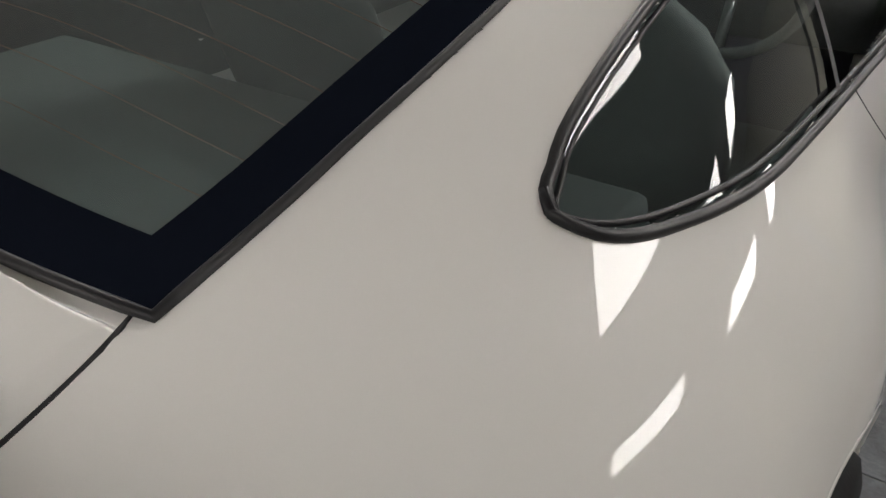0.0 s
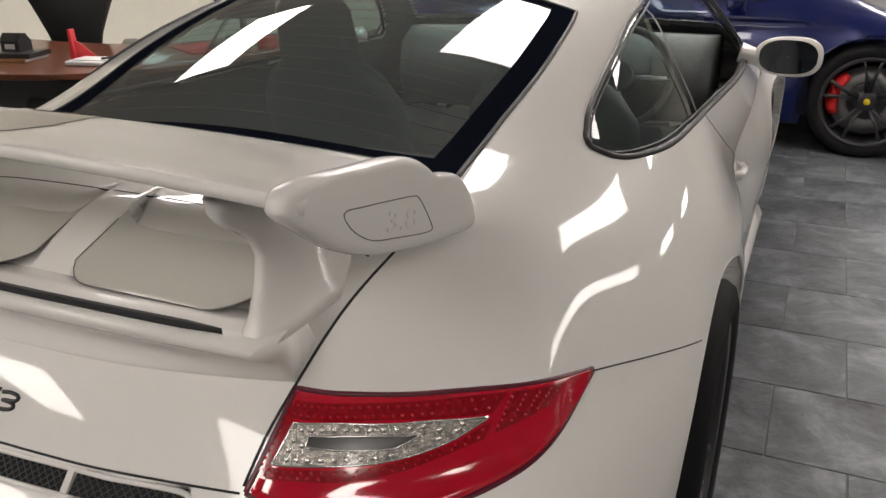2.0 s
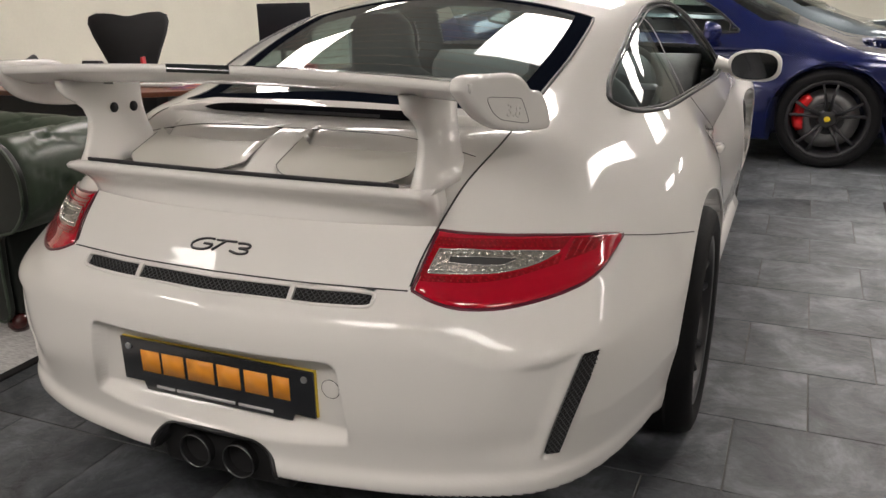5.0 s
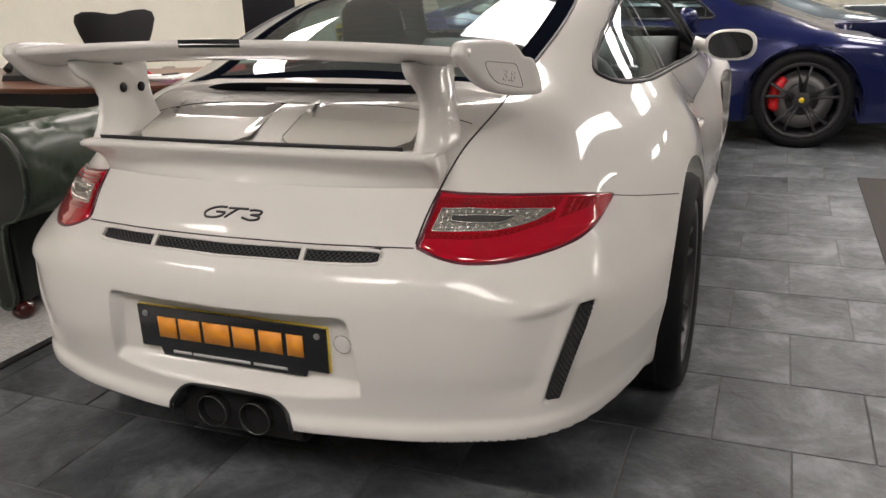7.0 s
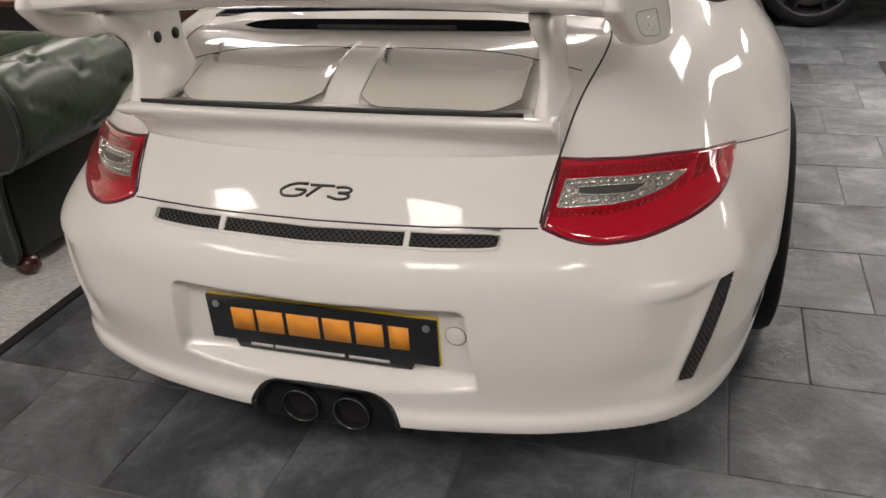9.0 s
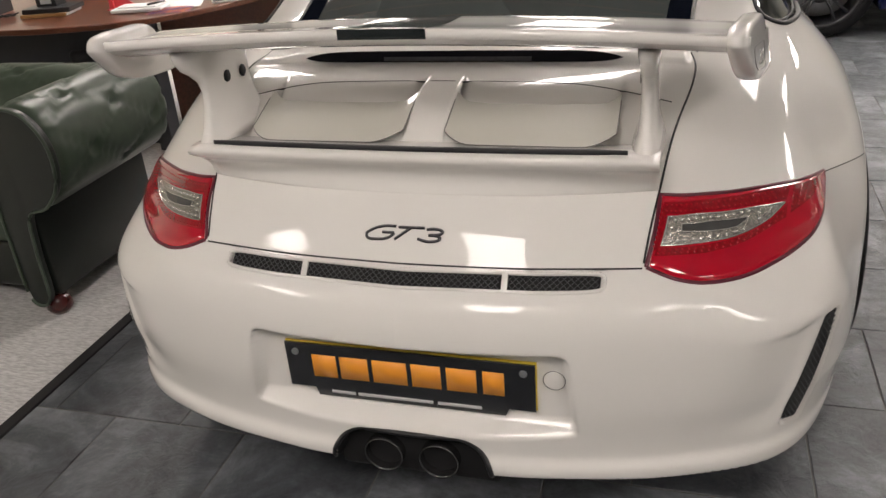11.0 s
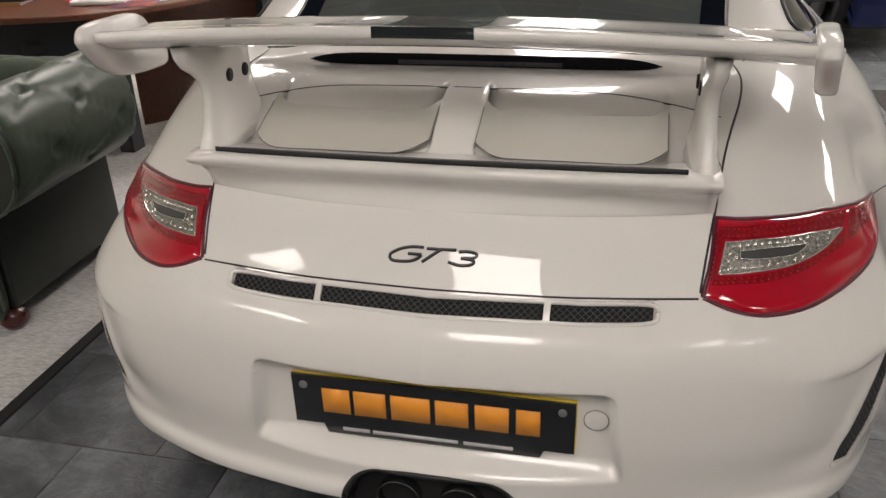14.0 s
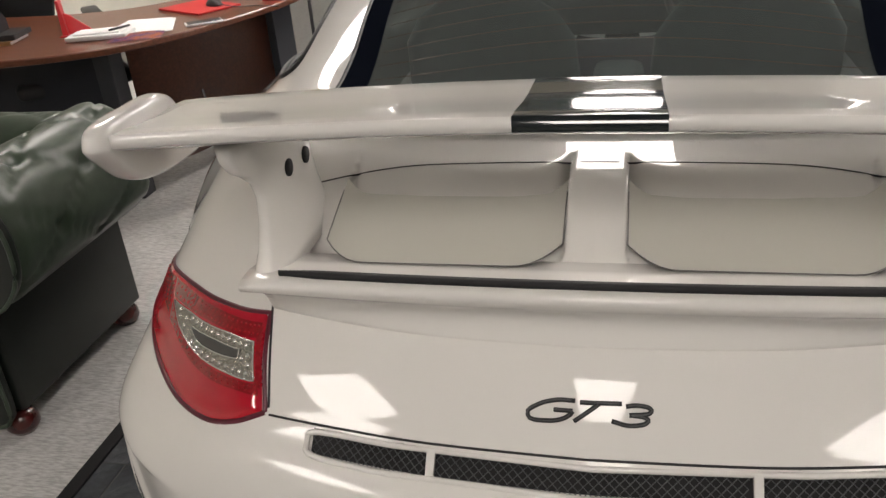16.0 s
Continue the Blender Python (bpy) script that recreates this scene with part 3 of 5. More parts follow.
def coupe(name, paint, label, body):
    """A low rounded two-door sports coupe, its tail at y = 0, facing +y."""
    car = tagged(empty(name), label, "car")

    def split(body, gap):
        p, n, quads, mid = body
        ax, ay, az = np.abs(mid[:, 0]), mid[:, 1], mid[:, 2]
        side_hole = inside_path(ay, az, window_outline(gap)) & (ax > 0.42)
        rear_hole = (ay > rear_low(ax) + 0.03) & (ay < rear_high(ax) - 0.03) & (ax < rear_half(ay) - 0.03) & (az > 0.9)
        front_hole = (ay > 2.62) & (ay < 3.14) & (az > 0.95) & (ax < 0.69 - 0.55 * (az - 0.93))
        return ax, ay, az, ~(side_hole | rear_hole | front_hole)
    p, n, quads, mid = body
    ax, ay, az, ok = split(body, 0.003)
    under = ok & (n[quads].mean(1)[:, 2] < -0.5) & (az < 0.32)
    opening = ok & (np.abs(mid[:, 0] - 0.004) < 0.168) & (az < 0.353) & (ay - tail_y(az) - tail_plan(ax) > 0.004) & (ay < 0.2)
    under = under | opening
    ok = ok & ~under
    bumper = ok & (az < bumper_line(ax)) & (ay < 0.84)
    lid = ok & ~bumper & (ax < lid_edge(ay)) & (ay < 0.66) & (az > 0.6)
    door = ok & (ay > 1.66) & (ay < 2.72) & (az < window_low(ay) + 0.03) & (az > 0.30) & (ax > 0.6)
    roof = ok & (az > 1.16) & (ay > 1.38) & (ay < 2.7) & (ax < 0.50)
    rest = ok & ~bumper & ~lid & ~door & ~roof
    for title, mask in (("body_shell", rest), ("rear_bumper", bumper), ("engine_lid", lid), ("roof_panel", roof)):
        mesh_from(title, p, n, quads[mask], paint, car)
    for sign in (1, -1):
        mesh_from("door", p, n, quads[door & (sign * mid[:, 0] > 0)], paint, car)
    mesh_from("underbody", p, n, quads[under], M["trim"], car, "black underbody")
    ip, inn, iq, im = COARSE
    _, iy, iz, keep = split(COARSE, 0.003)
    mesh_from("lining", ip - 0.02 * inn, -inn, iq[keep & (iz > 0.5) & (iy > 0.64) & (iy < 3.2)][:, ::-1], M["cabin"], car, "black cabin lining")
    for axle, r in ((REAR_AXLE, 0.385), (FRONT_AXLE, 0.365)):
        for sign in (1, -1):
            turn = np.linspace(-0.2, math.pi + 0.2, 60)
            q = np.stack([axle + (r * 1.03 + 0.006) * np.cos(turn), 0.325 + (r + 0.006) * np.sin(turn)], 1)
            edge = on_side(q, sign)
            edge[:, 0] -= sign * 0.0035
            part("wheel_arch_lip", tube_bm(edge, 0.0045, 8), paint, car)
    return car


def windows(car):
    xs = np.linspace(-1, 1, 41)
    rows = []
    for t in np.linspace(0, 1, 33):
        row = []
        for s in xs:
            y0 = rear_low(0.5 * s) * (1 - t) + rear_high(0.46 * s) * t
            row.append((s * rear_half(y0), y0, roof_z(y0) - 0.03))
        rows.append(row)
    g = onto(np.array(rows).reshape(-1, 3), 0.0025).reshape(33, 41, 3)
    part("rear_window", grid_bm(g), M["glass_rear"], car, "dark tinted rear window with heating lines")
    win = car.children[-1]
    win.visible_shadow = False
    # black printed border
    t = np.linspace(0, 1, 33)

    def border(i0, i1, j0, j1):
        u = np.clip(np.linspace(i0, i1, 24 if i1 - i0 > 8 else 8), 0, 32)
        v = np.clip(np.linspace(j0, j1, 30 if j1 - j0 > 8 else 8), 0, 40)
        out = []
        for a in u:
            i, fa = int(min(a, 31)), a - int(min(a, 31))
            line = []
            for b in v:
                j, fb = int(min(b, 39)), b - int(min(b, 39))
                line.append(g[i, j] * (1 - fa) * (1 - fb) + g[i + 1, j] * fa * (1 - fb) + g[i, j + 1] * (1 - fa) * fb + g[i + 1, j + 1] * fa * fb)
            out.append(line)
        return onto(np.array(out).reshape(-1, 3), 0.0040).reshape(len(u), len(v), 3)
    for box in ((0, 2.6, 0, 40), (30.6, 32, 0, 40), (2.6, 30.6, 0, 2.6), (2.6, 30.6, 37.4, 40)):
        part("glass_border", grid_bm(border(*box)), M["frit"], win, "black printed glass border")
    for k in range(5, 28, 2):
        a, f = divmod(k * 1.0, 1)
        line = [g[int(a), j] - np.array([0, 0, 0.006]) for j in range(3, 38)]
        part("heating_line", tube_bm(line, 0.0006, 4), M["heater"], win)
    edge = np.concatenate([g[0], g[1:, -1], g[-1, ::-1][1:], g[::-1, 0][1:]])
    part("window_seal", tube_bm(onto(edge, 0.001), 0.0055, 8), M["trim"], win)
    for sign in (1, -1):
        ring = window_outline(0.0)
        rim = on_side(np.concatenate([ring, ring[:4]]), sign, 0.001)
        seal = part("side_window_seal", tube_bm(rim, 0.0068, 8), M["trim"], car, "black rubber window seal")
        lip = window_outline(0.010, 0.952, 2.74)
        part("inner_lip", tube_bm(on_side(np.concatenate([lip, lip[:4]]), sign, -0.003), 0.0034, 8), M["trim"], seal)
        edge_y = curve([0, 0.2, 0.55, 1], [1.505, 1.555, 1.587, 1.622])
        quarter = []
        for t in np.linspace(0, 1, 14):
            ys = 0.949 + (float(edge_y(t)) - 0.949) * np.linspace(0, 1, 26) ** 1.5
            quarter.append([(y, window_low(y) * (1 - t) + window_top(y) * t) for y in ys])
        quarter = np.array(quarter)
        flat = quarter.reshape(-1, 2)
        foot = on_side(np.stack([flat[:, 0], window_low(flat[:, 0])], 1), sign, -0.013)
        head = on_side(np.stack([flat[:, 0], window_top(flat[:, 0])], 1), sign, -0.001)
        share = np.repeat(np.linspace(0, 1, 14), 26)[:, None]
        sheet = (foot + (head - foot) * share).reshape(14, 26, 3)
        pane = part("quarter_window", grid_bm(sheet), M["glass_side"], car, "tinted quarter window")
        pane.visible_shadow = False
        post = np.array([[(float(edge_y(t)) + d, window_low(1.55) * (1 - t) + window_top(1.63) * t) for d in (-0.004, 0.0, 0.006, 0.012)] for t in np.linspace(0, 1, 10)])
        part("door_post", grid_bm(on_side(post.reshape(-1, 2), sign, 0.0).reshape(10, 4, 3)), M["trim"], car)
        if sign < 0:
            ys = np.linspace(1.6, 2.76, 30)
            pane2 = np.array([[(y, window_low(y) * (1 - t) + window_top(y) * t) for y in ys] for t in np.linspace(0, 1, 12)])
            side = part("door_window", grid_bm(on_side(pane2.reshape(-1, 2), sign, -0.003).reshape(12, 30, 3)), M["glass_side"], car, "tinted door window")
            side.visible_shadow = False
    ws = np.array([[(x * (0.70 - 0.16 * t), 3.17 - 0.58 * t, 0.95 + 0.28 * t) for x in np.linspace(-1, 1, 20)] for t in np.linspace(0, 1, 14)])
    shield = part("windscreen", grid_bm(onto(ws.reshape(-1, 3), 0.002).reshape(14, 20, 3)), M["glass_side"], car, "clear windscreen")
    shield.visible_shadow = False


M["frit"] = material("glass_frit", (0.007, 0.009, 0.015), 0.6, spec=0.0, grain=0.1)
M["heater"] = material("heater_wire", (0.30, 0.14, 0.08), 0.5)


def door_mirror(car, paint, sign):
    """An oval door mirror on a short stalk, its glass facing the tail."""
    c = Vector((sign * 0.932, 2.60, 0.897))
    rings = []
    for y, s in ((0.0, 1.0), (0.012, 1.04), (0.04, 1.0), (0.07, 0.85), (0.095, 0.6), (0.105, 0.2)):
        rings.append([(c.x + s * 0.108 * math.copysign(abs(math.cos(a)) ** 0.75, math.cos(a)), c.y + y, c.z + s * (0.066 + 0.006 * math.cos(a) * sign) * math.copysign(abs(math.sin(a)) ** 0.8, math.sin(a))) for a in np.linspace(0, 2 * math.pi, 36, endpoint=False)])
    shell = part("mirror_housing", loft_bm(rings), paint, car)
    face = [[(c.x + s * 0.108 * math.copysign(abs(math.cos(a)) ** 0.75, math.cos(a)), c.y - 0.0025, c.z + s * 0.066 * math.copysign(abs(math.sin(a)) ** 0.8, math.sin(a))) for a in np.linspace(0, 2 * math.pi, 36, endpoint=False)] for s in (0.88, 0.6, 0.3, 0.01)]
    part("mirror_glass", grid_bm(face, close_v=True), M["mirror_dark"], shell, "mirror glass with a dark reflection in its tint")
    part("mirror_stalk", tube_bm([(sign * 0.77, 2.62, 0.905), (sign * 0.84, 2.63, 0.885), (sign * 0.92, 2.64, 0.885)], [0.035, 0.028, 0.02], 10), paint, shell)


# tint darkened to stand in for a black reflection
M["mirror_dark"] = material("mirror_dark", (0.07, 0.075, 0.085), 0.03, metal=1.0)


def door_handle(car, paint, sign):
    p = onto([(sign * 0.9, 1.93, 0.665)])[0]
    bowl = part("handle_recess", lathe_bm([(0.001, 0.002), (0.03, 0.003), (0.038, 0.006), (0.043, 0.002)], 28), paint, car)
    bowl.matrix_local = pose(p[0], p[1] - 0.03, p[2], 0, 0, 0 if sign > 0 else 180)
    pts = [(p[0] + sign * dx, p[1] + dy, p[2] + dz) for dx, dy, dz in ((0.004, -0.04, 0.004), (0.022, -0.025, 0.004), (0.026, 0.05, 0.0), (0.02, 0.10, -0.004), (0.0, 0.125, -0.006))]
    part("door_handle", tube_bm(pts, [0.012, 0.013, 0.012, 0.012, 0.010], 10), paint, car)
    part("door_lock", cyl_bm(0.010, 0.006, Matrix.Translation((p[0] + sign * 0.004, p[1] - 0.055, p[2] - 0.045)) @ pose(0, 0, 0, 0, 90, 0), 20), paint, car)


# lamp edges on the right flank: lower and upper
LAMP_LOW = [(0.452, 0.130, 0.699), (0.496, 0.128, 0.682), (0.558, 0.145, 0.667), (0.630, 0.188, 0.662), (0.692, 0.248, 0.666), (0.748, 0.333, 0.676), (0.782, 0.418, 0.697), (0.806, 0.540, 0.731)]
LAMP_HIGH = [(0.468, 0.236, 0.798), (0.508, 0.248, 0.793), (0.552, 0.270, 0.788), (0.600, 0.302, 0.781), (0.652, 0.345, 0.774), (0.712, 0.408, 0.762), (0.766, 0.480, 0.749), (0.807, 0.545, 0.735)]


def mirror_x(points, sign):
    return [(sign * x, y, z) for x, y, z in points]


def lamp_point(s, t):
    """A place on the right lamp: s from the inner edge outward, t from the lower edge up."""
    i = np.linspace(0, 1, 8)
    lo = np.array([curve(i, [p[k] for p in LAMP_LOW])(s) for k in range(3)])
    hi = np.array([curve(i, [p[k] for p in LAMP_HIGH])(s) for k in range(3)])
    return lo * (1 - t) + hi * t


def tail_lamp(car, sign):
    g = patch(mirror_x(LAMP_LOW, sign), mirror_x(LAMP_HIGH, sign), 60, 26, 0.004, 0.006)
    lamp = part("tail_lamp", grid_bm(g if sign < 0 else g[:, ::-1]), M["lens_red"], car, "red wraparound tail lamp with clear centre")
    ring = np.concatenate([g[0], g[1:, -1], g[-1, ::-1][1:], g[::-1, 0][1:]])
    part("lamp_gasket", tube_bm(ring, 0.0046, 8), M["gasket"], lamp, "dark plum rubber gasket")

    def between(low, high, u, v):
        lo = [curve([q[0] for q in low], [q[1] for q in low]), low[0][0], low[-1][0]]
        hi = [curve([q[0] for q in high], [q[1] for q in high]), high[0][0], high[-1][0]]
        s0, s1 = lo[1] + (lo[2] - lo[1]) * u, hi[1] + (hi[2] - hi[1]) * u
        return lamp_point(s0 + (s1 - s0) * v, lo[0](s0) + (hi[0](s1) - lo[0](s0)) * v)

    def area(low, high, lift, mat, title, label="", n=26, m=9):
        q = [between(low, high, u, v) * (sign, 1, 1) for v in np.linspace(0, 1, m) for u in np.linspace(0, 1, n)]
        q = onto(q, lift).reshape(m, n, 3)
        part(title, grid_bm(q if sign < 0 else q[:, ::-1]), mat, lamp, label)
        return q
    lens_low = [(0.05, 0.325), (0.25, 0.44), (0.40, 0.475), (0.56, 0.55), (0.645, 0.685)]
    lens_high = [(0.062, 0.70), (0.263, 0.765), (0.475, 0.76), (0.65, 0.705)]
    top = [(0.030, 0.73), (0.375, 0.795), (0.66, 0.735)], [(0.025, 0.885), (0.35, 0.93), (0.70, 0.94)]
    low = [(0.025, 0.17), (0.188, 0.29), (0.325, 0.34), (0.463, 0.39), (0.64, 0.49)], [(0.030, 0.29), (0.25, 0.41), (0.40, 0.45), (0.56, 0.52), (0.66, 0.66)]
    inner = [(0.012, 0.22), (0.048, 0.30)], [(0.018, 0.86), (0.052, 0.74)]
    outer = [(0.66, 0.52), (0.80, 0.62)], [(0.71, 0.93), (0.86, 0.90)]
    for k, edges in enumerate((top, low, inner, outer)):
        area(*edges, 0.0046, M["lens_dark"], "led_band", "dark red dotted band")
    ringed = area(lens_low, lens_high, 0.0052, M["lens_clear"], "reversing_lens", "clear ribbed reversing lens")
    rim = np.concatenate([ringed[0], ringed[1:, -1], ringed[-1, ::-1][1:], ringed[::-1, 0][1:]])
    part("lens_rim", tube_bm(rim, 0.0016, 6), M["lens_diode"], lamp)
    bar = [(0.150, 0.55), (0.288, 0.565), (0.40, 0.570), (0.47, 0.64)], [(0.145, 0.635), (0.31, 0.675), (0.475, 0.660)]
    q = area(*bar, 0.0062, M["lens_bar"], "reflector_bar", "dark grey bar")
    rim = np.concatenate([q[0], q[1:, -1], q[-1, ::-1][1:], q[::-1, 0][1:]])
    part("bar_rim", tube_bm(rim, 0.0013, 6), M["lens_diode"], lamp)
    # small diodes in rows
    unit = bpy.data.meshes.new("diode")
    b = bmesh.new()
    bmesh.ops.create_uvsphere(b, u_segments=10, v_segments=6, radius=0.0028)
    b.to_mesh(unit)
    b.free()
    unit.polygons.foreach_set("use_smooth", [True] * len(unit.polygons))
    unit.materials.append(M["lens_dot"])
    clear = unit.copy()
    clear.materials.clear()
    clear.materials.append(M["lens_diode"])
    for edges, n, vs in ((top, 22, (0.25, 0.75)), (low, 20, (0.3, 0.75)), (inner, 2, np.linspace(0.1, 0.9, 9)), (outer, 5, np.linspace(0.15, 0.85, 6))):
        for v in vs:
            for q in onto([between(*edges, u, v) * (sign, 1, 1) for u in np.linspace(0.03, 0.97, n)], 0.0030):
                link("diode", unit, lamp).matrix_local = Matrix.Translation(q)
    around = [(u, 0.15) for u in np.linspace(0.08, 0.66, 10)] + [(u, 0.86) for u in np.linspace(0.08, 0.72, 11)] + [(0.06, 0.38), (0.06, 0.62), (0.13, 0.5), (0.80, 0.30), (0.80, 0.65), (0.88, 0.45), (0.90, 0.75)]
    for q in onto([between(lens_low, lens_high, u, v) * (sign, 1, 1) for u, v in around], 0.0036):
        link("diode", clear, lamp).matrix_local = Matrix.Translation(q) @ Matrix.Scale(1.6, 4)
    return lamp


M["lens_dot"] = material("lamp_red_dot", (0.36, 0.004, 0.014), 0.15)
M["gasket"] = material("lamp_gasket", (0.10, 0.008, 0.022), 0.3, grain=0.2)
M["lens_bar"] = material("lamp_grey_bar", (0.12, 0.12, 0.12), 0.25, metal=0.5, grain=0.2)
M["lens_diode"] = material("lamp_clear_diode", (0.72, 0.70, 0.67), 0.12, metal=0.95)


def wire_grille(points, pitch, parent, back=0.012, lean=1.0, wire=0.0008):
    """Crossing wires over a strip of points (rows by columns), and a dark back."""
    g = np.array(points)
    rows, cols = g.shape[:2]
    part("grille_back", grid_bm(g + np.array([0, back, 0])), M["inner"], parent)
    length = np.linalg.norm(np.diff(g[0], axis=0), axis=1).sum()
    height = np.linalg.norm(g[-1, cols // 2] - g[0, cols // 2])
    count = int((length + height) / pitch)

    def at(u, v):
        a, b = v * (rows - 1), u * (cols - 1)
        i, j = min(int(a), rows - 2), min(int(b), cols - 2)
        fa, fb = a - i, b - j
        return g[i, j] * (1 - fa) * (1 - fb) + g[i + 1, j] * fa * (1 - fb) + g[i, j + 1] * (1 - fa) * fb + g[i + 1, j + 1] * fa * fb
    bars = []
    for k in range(count + 1):
        for way in (1, -1):
            u0 = (k * pitch - height * lean) / length if way > 0 else k * pitch / length
            u1 = k * pitch / length if way > 0 else (k * pitch - height * lean) / length
            ts = [t for t in np.linspace(0, 1, 7) if 0 <= u0 + (u1 - u0) * t <= 1]
            if len(ts) > 1:
                bars.append(tube_bm([at(u0 + (u1 - u0) * t, t) for t in (ts[0], ts[-1])], wire, 4))
    return part("grille_mesh", join_bm(*bars), M["mesh"], parent, "black diamond wire mesh")


def text_mesh(body, size, depth, shear=0.0):
    cu = bpy.data.curves.new("lettering", "FONT")
    cu.body, cu.size, cu.extrude, cu.shear, cu.align_x, cu.align_y = body, size, depth, shear, "CENTER", "CENTER"
    cu.bevel_depth, cu.resolution_u = size * 0.012, 6
    tmp = new("tmp", cu)
    dg = bpy.context.evaluated_depsgraph_get()
    data = bpy.data.meshes.new_from_object(tmp.evaluated_get(dg))
    bpy.data.objects.remove(tmp)
    bpy.data.curves.remove(cu)
    return data


def stroke(points, n=26):
    """A smooth line through points given in x and z."""
    c = np.array(points, float)
    d = np.concatenate([[0], np.cumsum(np.linalg.norm(np.diff(c, axis=0), axis=1))])
    t = np.linspace(0, d[-1], n)
    return np.stack([curve(d, c[:, 0])(t), np.full(n, 0.1), curve(d, c[:, 1])(t)], 1)


def model_badge(car):
    """Slanting letters made of raised black strokes with a grey core, laid on the tail panel."""
    badge = new("model_badge")
    badge.parent = car
    badge["label"] = "black raised model lettering"
    letters = (
        ([(-0.018, 0.7652), (-0.034, 0.7655), (-0.053, 0.7625), (-0.069, 0.7560), (-0.0785, 0.7480), (-0.077, 0.7420), (-0.066, 0.7385), (-0.048, 0.7390), (-0.033, 0.7425), (-0.024, 0.7480), (-0.0205, 0.7525)], [(-0.0205, 0.7528), (-0.045, 0.7528)]),
        ([(-0.012, 0.7640), (0.041, 0.7645)], [(0.013, 0.7638), (-0.0185, 0.7405)]),
        ([(0.046, 0.7615), (0.059, 0.7632), (0.072, 0.7620), (0.078, 0.7580), (0.073, 0.7535), (0.050, 0.7512)], [(0.050, 0.7512), (0.066, 0.7500), (0.0735, 0.7460), (0.067, 0.7410), (0.050, 0.7388), (0.028, 0.7435)]),
    )
    for strokes in letters:
        letter = part("letter", join_bm(*[tube_bm(onto(stroke(q), 0.0008), 0.0030, 8) for q in strokes]), M["satin_black"], badge)
        part("letter_core", join_bm(*[tube_bm(onto(stroke(q)[1:-1], 0.0032), 0.0011, 6) for q in strokes]), M["badge_core"], letter, "dull grey core")


M["badge_core"] = material("badge_core", (0.10, 0.10, 0.105), 0.35, metal=0.4)


